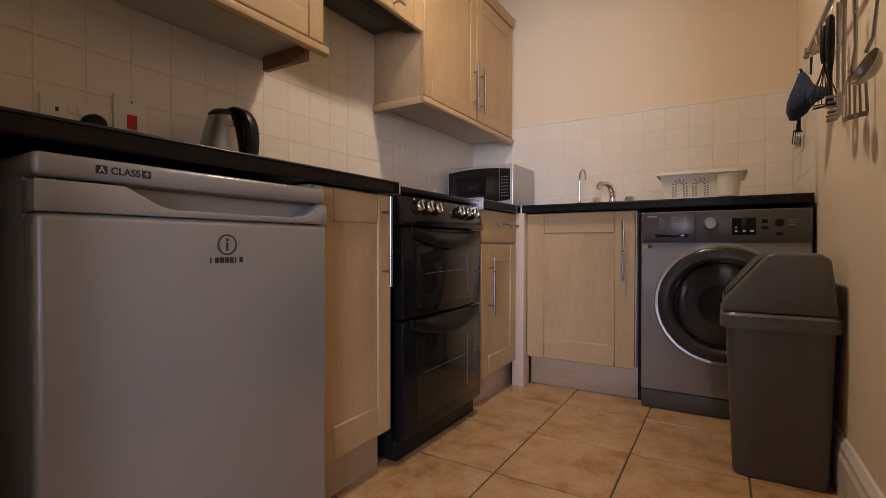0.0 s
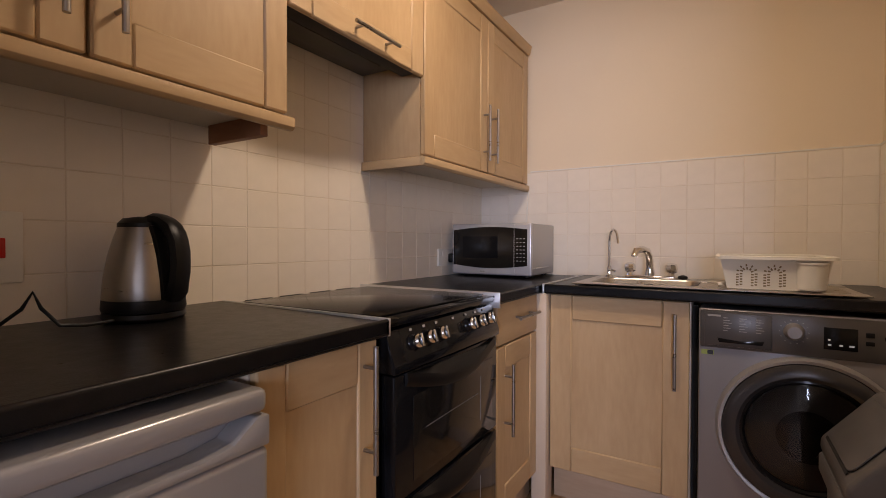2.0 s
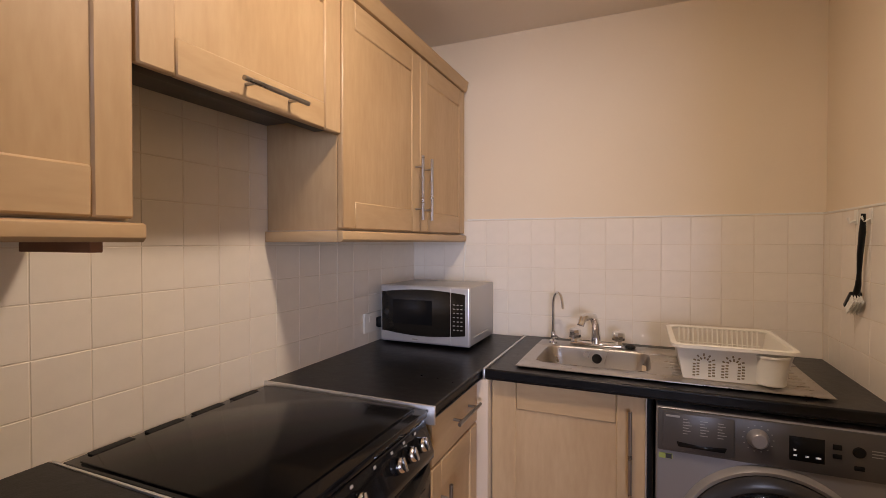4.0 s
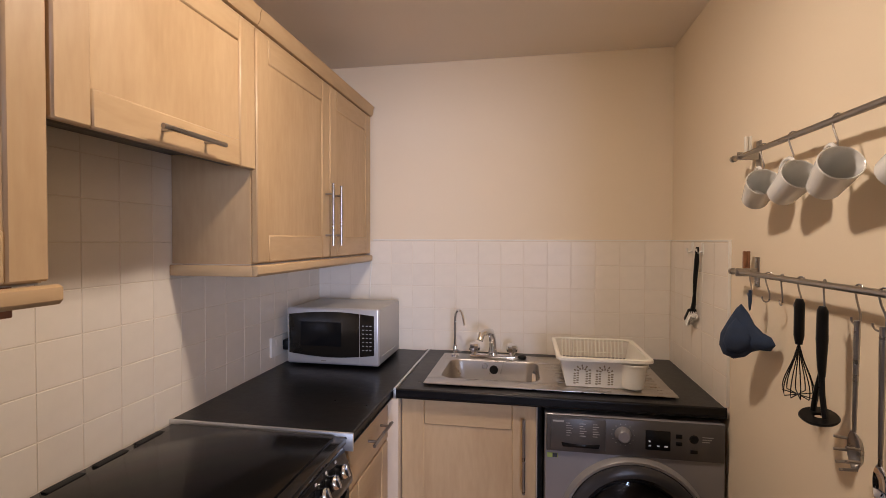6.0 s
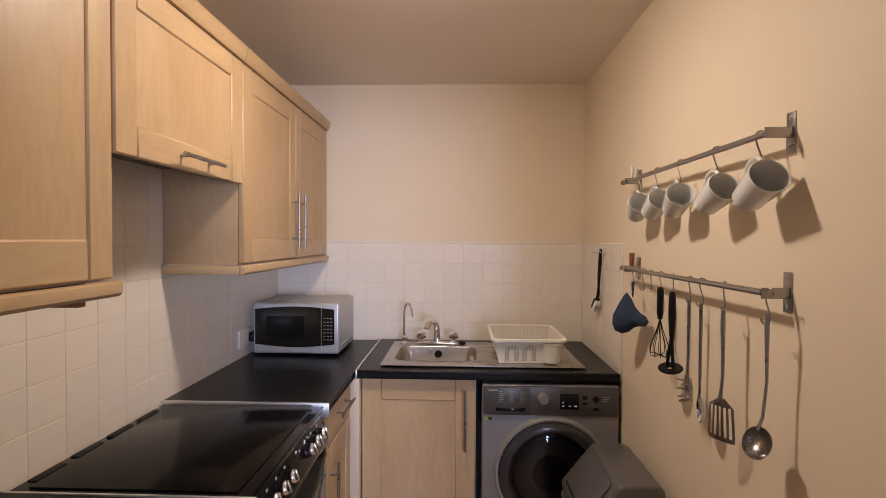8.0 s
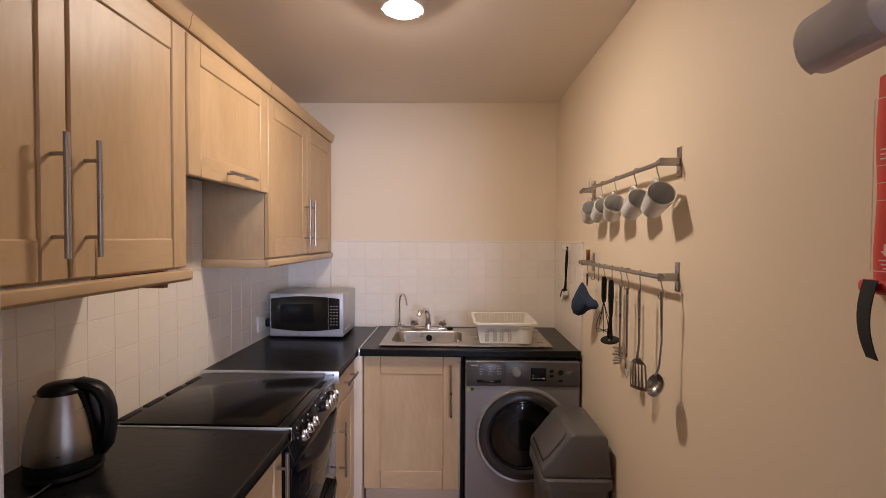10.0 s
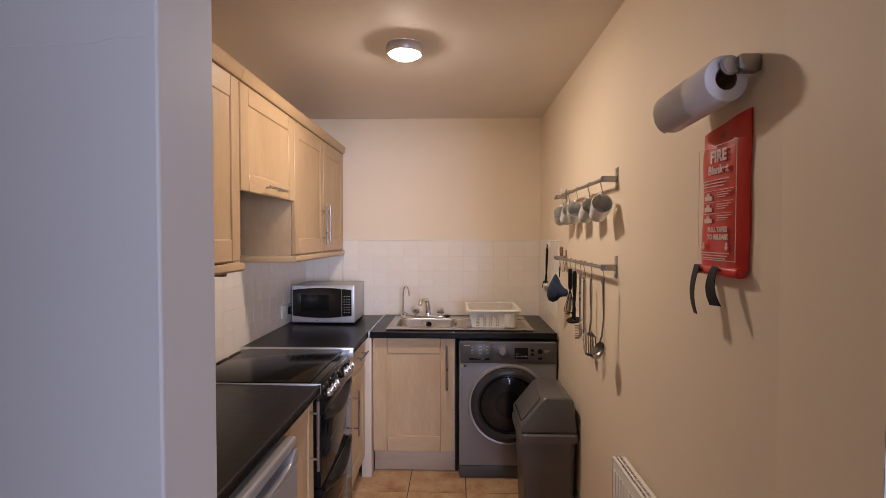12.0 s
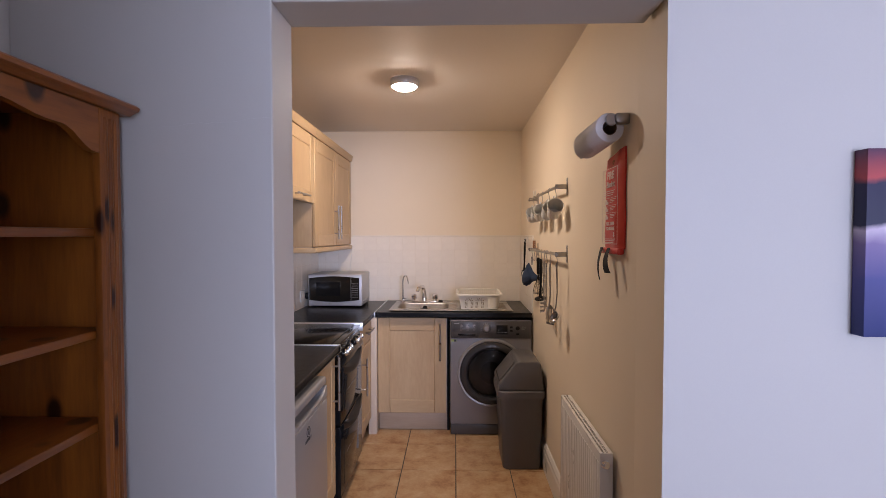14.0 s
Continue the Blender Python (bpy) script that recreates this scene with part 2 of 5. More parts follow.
DARK_INK = paint("dark_ink", (0.03, 0.03, 0.035), 0.5, vary=0.05, bump=0.0)
STRAP = paint("black_webbing", (0.010, 0.010, 0.012), 0.8, vary=0.2, bump=0.4, grain=500)
DENIM = paint("blue_quilted_cotton", (0.020, 0.036, 0.075), 0.9, vary=0.25, scale=40, bump=0.6, grain=450)
TISSUE = paint("white_tissue", (0.80, 0.77, 0.76), 0.95, vary=0.03, scale=30, bump=0.6, grain=260)
RADIATOR = paint("white_radiator_enamel", (0.78, 0.74, 0.68), 0.3, vary=0.03, bump=0.02)
RADIATOR_SHADE = paint("radiator_inside_shade", (0.10, 0.085, 0.07), 0.7, vary=0.1)
CARDBOARD = paint("brown_card", (0.30, 0.20, 0.12), 0.9, vary=0.1)
# tan that stands in for the dim inside of the rack's slots
SLOT_SHADE = paint("painted_slot_shade", (0.24, 0.18, 0.10), 0.8, vary=0.1)
GREEN = paint("label_green", (0.35, 0.42, 0.10), 0.5, vary=0.05)
DISPLAY = glowing("blue_display", (0.25, 0.5, 1.0), 0.12)
LAMP_GLASS = glowing("lamp_diffuser_glow", LAMP_COLOUR, LAMP_GLOW)
PANE = clear_glass("window_pane_glass")
PORTHOLE = clear_glass("smoked_glass", (0.30, 0.29, 0.29), 0.03)
CANVAS = dusk("sunset_canvas")

HOB_GLASS.node_tree.nodes["Principled BSDF"].inputs["Specular IOR Level"].default_value = 0.16
for shiny in (BLACK_GLOSS, OVEN_GLASS):
    shiny.node_tree.nodes["Principled BSDF"].inputs["Specular IOR Level"].default_value = 0.20 if shiny is BLACK_GLOSS else 0.36
for dull in (WORKTOP, BLACK):
    dull.node_tree.nodes["Principled BSDF"].inputs["Specular IOR Level"].default_value = 0.26


# ---- mesh helpers ----
def join(bm, other):
    me = bpy.data.meshes.new("joined")
    other.to_mesh(me)
    other.free()
    bm.from_mesh(me)
    bpy.data.meshes.remove(me)
    return bm


def box(x0, x1, y0, y1, z0, z1, bevel=0.002, bm=None, seg=2):
    b = bmesh.new()
    bmesh.ops.create_cube(b, size=1, matrix=Matrix.Translation(((x0 + x1) / 2, (y0 + y1) / 2, (z0 + z1) / 2)) @ Matrix.Diagonal((x1 - x0, y1 - y0, z1 - z0, 1)))
    if bevel:
        bevel = min(bevel, 0.45 * min(x1 - x0, y1 - y0, z1 - z0))
        bmesh.ops.bevel(b, geom=b.edges[:], offset=bevel, segments=seg, affect="EDGES", profile=0.5)
    return join(bm, b) if bm is not None else b


def tube(points, r, seg=10, bm=None, radii=None, loop=False):
    """A round bar along points."""
    b = bm if bm is not None else bmesh.new()
    pts = [Vector(p) for p in points]
    rings, normal = [], None
    for i, p in enumerate(pts):
        d = (pts[(i + 1) % len(pts)] - pts[i - 1]) if loop else (pts[min(i + 1, len(pts) - 1)] - pts[max(i - 1, 0)])
        d.normalize()
        if normal is None:
            normal = d.orthogonal().normalized()
        normal = (normal - d * normal.dot(d)).normalized()
        side = d.cross(normal)
        rad = radii[i] if radii else r
        rings.append([b.verts.new(p + rad * (math.cos(a) * normal + math.sin(a) * side)) for a in (2 * math.pi * k / seg for k in range(seg))])
    for i in range(len(rings) if loop else len(rings) - 1):
        a, c = rings[i], rings[(i + 1) % len(rings)]
        for k in range(seg):
            b.faces.new((a[k], a[(k + 1) % seg], c[(k + 1) % seg], c[k]))
    if not loop:
        b.faces.new(rings[0][::-1])
        b.faces.new(rings[-1])
    bmesh.ops.recalc_face_normals(b, faces=b.faces[:])
    return b


def lathe(profile, m=None, seg=40, bm=None):
    """Turns (radius, height) pairs round the z axis, then sets them by m."""
    b = bmesh.new()
    rings = []
    for r, z in profile:
        rings.append([b.verts.new((max(r, 1e-4) * math.cos(2 * math.pi * k / seg), max(r, 1e-4) * math.sin(2 * math.pi * k / seg), z)) for k in range(seg)])
    for a, c in zip(rings, rings[1:]):
        for k in range(seg):
            b.faces.new((a[k], a[(k + 1) % seg], c[(k + 1) % seg], c[k]))
    if profile[0][0] < 1e-3:
        bmesh.ops.remove_doubles(b, verts=rings[0], dist=0.001)
    if profile[-1][0] < 1e-3:
        bmesh.ops.remove_doubles(b, verts=rings[-1], dist=0.001)
    bmesh.ops.recalc_face_normals(b, faces=b.faces[:])
    if m is not None:
        b.transform(m)
    return join(bm, b) if bm is not None else b


def prism(outline, lo, hi, m=None, bevel=0.0, bm=None, seg=2):
    """A flat outline (x, y) drawn out from z = lo to hi, then set by m."""
    b = bmesh.new()
    low = [b.verts.new((x, y, lo)) for x, y in outline]
    top = [b.verts.new((x, y, hi)) for x, y in outline]
    b.faces.new(low[::-1])
    b.faces.new(top)
    for k in range(len(low)):
        j = (k + 1) % len(low)
        b.faces.new((low[k], low[j], top[j], top[k]))
    bmesh.ops.recalc_face_normals(b, faces=b.faces[:])
    if bevel:
        bmesh.ops.bevel(b, geom=b.edges[:], offset=bevel, segments=seg, affect="EDGES", profile=0.5)
    if m is not None:
        b.transform(m)
    return join(bm, b) if bm is not None else b


def ellipse(rx, ry, n=28, cx=0.0, cy=0.0):
    return [(cx + rx * math.cos(2 * math.pi * k / n), cy + ry * math.sin(2 * math.pi * k / n)) for k in range(n)]


def axes(origin, x, y, z):
    m = Matrix((x, y, z)).transposed().to_4x4()
    m.translation = origin
    return m


def mesh_object(name, bm, material, smooth=True):
    me = bpy.data.meshes.new(name)
    bm.to_mesh(me)
    bm.free()
    me.materials.append(material)
    if smooth:
        me.polygons.foreach_set("use_smooth", [True] * len(me.polygons))
        me.set_sharp_from_angle(angle=radians(38))
    return new(name, me)


def adopt(ob, parent):
    bpy.context.view_layer.update()
    ob.parent = parent
    ob.matrix_parent_inverse = parent.matrix_world.inverted()
    return ob


def part(name, bm, material, parent, label="", smooth=True):
    ob = mesh_object(name, bm, material, smooth)
    ob.parent = parent
    top = parent
    while top.parent:
        top = top.parent
    if parent is top:
        ob.matrix_parent_inverse = top.matrix_basis.inverted()
    return tagged(ob, label)


def thing(name, base, label, category, group=""):
    ob = new(name)
    ob.empty_display_size = 0.05
    ob.matrix_basis = Matrix.Translation(base)
    return tagged(ob, label, category, group)


def solid(name, bm, material, label, category, group=""):
    return tagged(mesh_object(name, bm, material), label, category, group)


def structure(name, bm, material, label="", smooth=False):
    return tagged(mesh_object(name, bm, material, smooth), label, kind="structure")


def lettering(text, size, m, material, parent, label="", bold=0.0, name="lettering"):
    cu = bpy.data.curves.new("text", "FONT")
    cu.body, cu.size, cu.extrude, cu.align_x, cu.offset = text, size, 0.0003, "CENTER", bold
    ob = new("text", cu)
    bpy.context.view_layer.update()
    me = bpy.data.meshes.new_from_object(ob.evaluated_get(bpy.context.evaluated_depsgraph_get()))
    bpy.data.objects.remove(ob)
    bpy.data.curves.remove(cu)
    b = bmesh.new()
    b.from_mesh(me)
    bpy.data.meshes.remove(me)
    b.transform(m)
    return part(name, b, material, parent, label, smooth=False)


# ---- the setting ----
LEFT, RIGHT, BACK, TOP = -0.846, 0.922, 3.18, 2.36
JAMB0, JAMB1, OPEN_L, LINTEL = 0.35, 0.50, -0.118, 2.06
LIV_L, LIV_R, LIV_TOP = -0.81, 3.9, 2.45
wall_left = structure("wall_west", box(LEFT - 0.12, LEFT, JAMB1, BACK + 0.12, 0, TOP, 0), CREAM, "cream painted kitchen wall behind the worktop")
wall_back = structure("wall_north", box(LEFT, RIGHT, BACK, BACK + 0.12, 0, TOP, 0), CREAM, "cream painted kitchen end wall")
RNEAR, WALL_IN = 0.887, (0.912, 0.60)   # the east wall turns in a little at the opening
wall_right = structure("wall_east", prism([(RNEAR, JAMB0), WALL_IN, (RIGHT, 1.6), (RIGHT, BACK + 0.12), (RIGHT + 0.12, BACK + 0.12), (RIGHT + 0.12, JAMB0 + 0.105)], 0, TOP), CREAM, "cream painted kitchen wall with hanging rails")
structure("ceiling", box(LEFT - 0.12, RIGHT + 0.12, JAMB1, BACK + 0.12, TOP, TOP + 0.1, 0), CEILING, "plain painted kitchen ceiling")
partition = structure("wall_partition", box(LIV_L, OPEN_L, JAMB0, JAMB1, 0, LIV_TOP, 0.004), MAGNOLIA, "painted partition wall beside the kitchen opening")
structure("wall_lintel", box(OPEN_L, RNEAR, JAMB0, JAMB1, LINTEL, LIV_TOP, 0.004), MAGNOLIA, "painted wall above the kitchen opening")
structure("wall_living_north", prism([(RNEAR, JAMB0 - 0.001), (LIV_R, JAMB0 - 0.001), (LIV_R, JAMB0 + 0.1), (RIGHT + 0.121, JAMB0 + 0.1)], 0, LIV_TOP), MAGNOLIA, "painted living room wall beside the opening")
BLOCKER_X, BLOCKER_Y = 0.58, -1.6  # corner of an added, unseen block that keeps daylight off the partition
structure("wall_light_blocker", box(LIV_L - 0.12, BLOCKER_X, LIV_S, BLOCKER_Y, 0, LIV_TOP, 0), MAGNOLIA, "added unseen wall block that shades the partition")
structure("wall_living_west", box(LIV_L - 0.12, LIV_L, BLOCKER_Y, JAMB1, 0, LIV_TOP, 0), MAGNOLIA, "painted living room side wall")
structure("wall_living_east", box(LIV_R, LIV_R + 0.12, LIV_S, JAMB0 + 0.1, 0, LIV_TOP, 0), MAGNOLIA, "painted living room side wall")
b = box(LIV_L - 0.12, WX, LIV_S - 0.2, LIV_S, 0, LIV_TOP, 0)
box(WX + 1.8, LIV_R + 0.12, LIV_S - 0.2, LIV_S, 0, LIV_TOP, 0, b)
box(WX, WX + 1.8, LIV_S - 0.2, LIV_S, 0, 0.35, 0, b)
box(WX, WX + 1.8, LIV_S - 0.2, LIV_S, 2.05, LIV_TOP, 0, b)
structure("wall_living_south", b, MAGNOLIA, "painted living room wall with the window")
structure("ceiling_living", box(LIV_L - 0.12, LIV_R + 0.12, LIV_S - 0.2, JAMB0 + 0.1, LIV_TOP, LIV_TOP + 0.1, 0), CEILING, "plain painted living room ceiling")
structure("floor_living", box(LIV_L - 0.12, LIV_R + 0.12, LIV_S - 0.2, JAMB0 + 0.07, -0.1, 0.0, 0), CARPET, "carpeted living room floor")
floor = structure("floor", box(LEFT - 0.12, RIGHT + 0.12, JAMB0 + 0.07, BACK + 0.12, -0.1, -0.004, 0), FLOOR_GROUT, "mottled terracotta tiled kitchen floor")
structure("ground", box(-40, 40, -60, LIV_S - 0.2, -0.3, -0.15, 0), CARPET, "plain ground outside the window")
window = thing("window_1", (WX + 0.9, LIV_S - 0.1, 0.35), "white framed living room window", "window")
tagged(window, kind="structure")
b = box(WX, WX + 0.06, LIV_S - 0.14, LIV_S - 0.09, 0.35, 2.05, 0.003)
for x0, x1, z0, z1 in ((1.74, 1.8, 0.35, 2.05), (0.06, 1.74, 0.35, 0.41), (0.06, 1.74, 1.99, 2.05), (0.87, 0.93, 0.41, 1.99)):
    box(WX + x0, WX + x1, LIV_S - 0.14, LIV_S - 0.09, z0, z1, 0.003, b)
part("window_frame", b, GLOSS_WHITE, window)
for x0, x1 in ((WX + 0.06, WX + 0.87), (WX + 0.93, WX + 1.74)):
    pane = part("pane", box(x0, x1, LIV_S - 0.12, LIV_S - 0.114, 0.41, 1.99, 0), PANE, window)
    pane.visible_shadow = False
# skirting with a moulded top along the kitchen's east wall
skirt = [(0, 0), (-0.018, 0), (-0.018, 0.115), (-0.014, 0.13), (-0.014, 0.145), (-0.006, 0.165), (0, 0.17)]
b = bmesh.new()
for p, q in (((RNEAR, JAMB0), WALL_IN), (WALL_IN, (RIGHT, 1.6))):
    d = Vector((q[0] - p[0], q[1] - p[1], 0))
    run = d.length
    d.normalize()
    prism(skirt, 0.01 if p[1] < 0.4 else 0.0, run, axes((p[0], p[1], 0), (d.y, -d.x, 0), (0, 0, 1), d), bm=b)
prism(skirt, 1.6, 2.5, axes((RIGHT, 0, 0), (1, 0, 0), (0, 0, 1), (0, 1, 0)), bm=b)
structure("baseboard_east", b, GLOSS_WHITE, "white gloss skirting board")
# hairline crack in the partition's plaster
rng = random.Random(4)
pts = [(-0.44 + 0.017 * k, JAMB0 - 0.0005, 1.742 + 0.0012 * k + rng.uniform(-0.003, 0.003)) for k in range(20)]
part("plaster_crack", tube(pts, 0.0005, 5), CRACK, partition, "hairline crack in the plaster")


# ---- fitted kitchen ----
def bar_handle(bm_m, u, z, length, upright, parent):
    """A steel bar on two posts; bm_m sets local (u, depth, z) into the world; the door's face is local y = 0."""
    off = -0.032
    a, c = ((u, off, z - length / 2), (u, off, z + length / 2)) if upright else ((u - length / 2, off, z), (u + length / 2, off, z))
    b = tube([a, c], 0.006, 12)
    for s in (-0.33, 0.33):
        p = (u, z + s * length) if upright else (u + s * length, z)
        tube([(p[0], 0.0, p[1]), (p[0], off, p[1])], 0.0045, 10, b)
    b.transform(bm_m)
    return part("handle", b, STEEL, parent, "brushed steel bar handle")


def shaker_door(name, m, u0, u1, z0, z1, parent, handle=None, stile=0.075, rail=0.085):
    """A framed door with a sunk panel. m: local x along the door, local -y out of its face."""
    g = 0.0003
    b = box(u0 + 0.002, u1 - 0.002, 0.0055, 0.0185, z0 + 0.002, z1 - 0.002, 0)
    b.transform(m)
    door = part(name, b, MAPLE, parent)
    for a, c in ((u0, u0 + stile - g), (u1 - stile + g, u1)):
        b = box(a, c, 0, 0.02, z0, z1, 0.004, seg=1)
        b.transform(m)
        part("stile", b, MAPLE, door)
    for a, c in ((z0, z0 + rail), (z1 - rail, z1)):
        b = box(u0 + stile, u1 - stile, 0.0004, 0.0204, a, c, 0.004, seg=1)
        b.transform(m)
        part("rail", b, MAPLE_X, door)
    if handle:
        u, z, length, upright = handle
        bar_handle(m, u, z, length, upright, door)
    return door


def face_left(x):
    return axes((x, 0, 0), (0, 1, 0), (-1, 0, 0), (0, 0, 1))


def face_back(y):
    return Matrix.Translation((0, y, 0))


CT, CB = 0.900, 0.862        # worktop's top and underside
FX = -0.262                  # face of the doors under the long worktop
FY = 2.56                    # face of the sink unit's door
# narrow unit beside the fridge
unit = thing("base_cabinet", (-0.5, 1.35, 0), "maple-effect base cabinet with a tall steel handle, between fridge and cooker", "cabinet", "base cabinets")
part("body", box(LEFT, FX - 0.021, 1.195, 1.50, 0.135, CB, 0.001), PALE_EDGE, unit)
shaker_door("door", face_left(FX), 1.195, 1.505, 0.128, 0.858, unit, (1.462, 0.715, 0.27, True), stile=0.062, rail=0.09)
part("plinth", box(FX - 0.07, FX - 0.05, 1.18, 1.50, 0, 0.135, 0.001), MAPLE_DULL, unit)
# drawer unit past the cooker
unit = thing("base_cabinet", (-0.5, 2.3, 0), "maple-effect base cabinet with one drawer over a door", "cabinet", "base cabinets")
part("body", box(LEFT, FX - 0.021, 2.14, 2.53, 0.135, CB, 0.001), PALE_EDGE, unit)
shaker_door("door", face_left(FX), 2.14, 2.525, 0.128, 0.708, unit, (2.205, 0.52, 0.25, True), stile=0.07)
b = box(2.14, 2.525, 0, 0.02, 0.715, 0.858, 0.003)
b.transform(face_left(FX))
drawer = part("drawer", b, MAPLE_X, unit)
bar_handle(face_left(FX), 2.37, 0.795, 0.2, False, drawer)
part("plinth", box(FX - 0.07, FX - 0.05, 2.13, 2.58, 0, 0.135, 0.001), MAPLE_DULL, unit)
# corner post
solid("corner_post", box(-0.282, -0.222, FY - 0.035, FY + 0.045, 0, CB, 0.002), PALE_EDGE, "pale laminate corner post between the base cabinets", "filler panel")
# sink unit
unit = thing("sink_cabinet", (0.03, 2.85, 0), "maple-effect sink cabinet with a single framed door", "cabinet", "base cabinets")
part("body", box(-0.22, 0.292, FY + 0.021, 3.16, 0.148, CB - 0.17, 0.001), PALE_EDGE, unit)
part("side_panel", box(0.276, 0.292, FY + 0.0215, 3.16, CB - 0.169, CB - 0.001, 0.001), PALE_EDGE, unit)
shaker_door("door", face_back(FY), -0.218, 0.288, 0.148, 0.858, unit, (0.243, 0.68, 0.27, True), stile=0.088, rail=0.098)
part("plinth", box(-0.22, 0.292, FY + 0.07, FY + 0.09, 0, 0.148, 0.001), MAPLE_DULL, unit)
# a strip painted near-black for the shade in the narrow gap
structure("gap_shade_strip", box(0.294, 0.312, FY + 0.06, FY + 0.08, 0, CB - 0.02, 0), RECESS_SHADE, "dark strip in place of the shade in the gap beside the washing machine")


def worktop(name, x0, x1, y0, y1, label, front, hole=None):
    """A slab with a rolled front edge; front: 'x' or 'y', the edge that is rolled."""
    r = 0.006
    arc = [(r - r * math.cos(a), r - r * math.sin(a)) for a in (math.pi / 2 * k / 5 for k in range(6))]
    th = CT - CB
    prof = [(p, q) for p, q in arc] + [(p, th - q) for p, q in arc[::-1]]
    if front == "x":
        d = x1 - x0
        outline = [(d, 0)] + [(p, q) for p, q in prof[::-1]][::-1] + [(d, th)]
        m = axes((x1, y0, CB), (-1, 0, 0), (0, 0, 1), (0, 1, 0))
        b = prism(outline, 0, y1 - y0, m)
    elif hole is None:
        d = y1 - y0
        outline = [(d, 0)] + prof + [(d, th)]
        b = prism(outline, 0, x1 - x0, axes((x0, y0, CB), (0, 1, 0), (0, 0, 1), (1, 0, 0)))
    else:
        d = y1 - y0
        slab = mesh_object("slab", prism([(d, 0)] + prof + [(d, th)], 0, x1 - x0, axes((x0, y0, CB), (0, 1, 0), (0, 0, 1), (1, 0, 0))), WORKTOP)
        cutter = mesh_object("cutter", box(hole[0], hole[1], hole[2], hole[3], CB - 0.1, CT + 0.1, 0), WORKTOP)
        mod = slab.modifiers.new("cut", "BOOLEAN")
        mod.object, mod.operation, mod.solver = cutter, "DIFFERENCE", "EXACT"
        bpy.context.view_layer.update()
        me = bpy.data.meshes.new_from_object(slab.evaluated_get(bpy.context.evaluated_depsgraph_get()))
        b = bmesh.new()
        b.from_mesh(me)
        for o in (slab, cutter):
            bpy.data.objects.remove(o)
    return solid(name, b, WORKTOP, label, "worktop")


TILE_F = 0.009               # depth of wall tiles
wt = LEFT + TILE_F + 0.001
worktop("worktop", wt, -0.236, JAMB1 + 0.002, 1.513, "black slate-effect worktop over the fridge", "x")
worktop("worktop", wt, -0.243, 2.112, BACK - TILE_F - 0.002, "black slate-effect worktop under the microwave", "x")
worktop("worktop", -0.232, RIGHT - TILE_F - 0.002, 2.53, BACK - TILE_F - 0.002, "black slate-effect worktop round the sink", "y", (-0.11, 0.33, 2.645, 3.0))
solid("joint_strip", box(-0.242, -0.233, 2.527, BACK - 0.014, CB - 0.002, CT + 0.0015, 0.001), ALU, "aluminium jointing strip between two worktops", "trim strip")
b = box(wt, -0.236, 1.5135, 1.5195, CB, CT + 0.0015, 0.001)
solid("edge_strip", b, ALU, "aluminium end strip on the worktop beside the cooker", "trim strip")
guard = thing("edge_guard", (-0.5, 2.105, CB), "aluminium edge guard with screws beside the cooker", "trim strip")
part("strip", box(wt, -0.238, 2.103, 2.1115, CB - 0.01, CT + 0.004, 0.0015), ALU, guard)
for x in (-0.26, -0.5, -0.74):
    part("screw", lathe([(0.0, 0.0015), (0.003, 0.001), (0.004, 0)], pose(x, 2.103, CT - 0.011, 90), 12), DARK_INK, guard)


def wall_cabinet(y0, y1, z0, z1, doors, label, pelmet=True, flap=False, lift=0.0):
    """A wall unit whose doors face +x; doors: (from, to, where the handle is)."""
    face = -0.545
    unit = thing("wall_cabinet", ((LEFT + face) / 2, (y0 + y1) / 2, z0), label, "cabinet", "wall cabinets")
    part("body", box(LEFT + 0.012, face - 0.021, y0, y1, z0 + lift, z1, 0.001), MAPLE, unit)
    part("underside", box(LEFT + 0.014, face - 0.024, y0 + 0.003, y1 - 0.003, z0 + lift - 0.0025, z0 + lift - 0.0005, 0), CABINET_WHITE if not flap else HOOD_GREY, unit)
    for d0, d1, h in doors:
        if flap:
            shaker_door("flap_door", face_left(face), d0, d1, z0 - 0.002, z1 - 0.004, unit, ((d0 + d1) / 2 + 0.012, z0 + 0.034, 0.21, False), stile=0.075, rail=0.075)
        else:
            shaker_door("door", face_left(face), d0, d1, z0 + 0.004, z1 - 0.004, unit, (h, z0 + 0.175, 0.25, True), stile=0.068, rail=0.085)
    if pelmet:
        prof = [(0, 0), (0.012, 0.0), (0.02, 0.008), (0.02, 0.03), (0.012, 0.034), (0, 0.034)]
        b = prism(prof, y0 - 0.012, y1 + (0.012 if y1 < 3 else 0), axes((face - 0.01, 0, z0 - 0.037), (1, 0, 0), (0, 0, 1), (0, 1, 0)), 0.001)
        part("pelmet", b, MAPLE_X, unit)
        if y0 > 2:
            part("pelmet_return", box(LEFT + 0.012, face - 0.0105, y0 - 0.012, y0 + 0.006, z0 - 0.037, z0 - 0.0035, 0.002), MAPLE_X, unit)
    b = prism([(0, 0), (0.014, 0), (0.022, 0.012), (0.024, 0.034), (0.03, 0.046), (0, 0.046)], y0, y1, axes((face - 0.008, 0, z1), (1, 0, 0), (0, 0, 1), (0, 1, 0)))
    part("cornice", b, MAPLE_X, unit)
    return unit


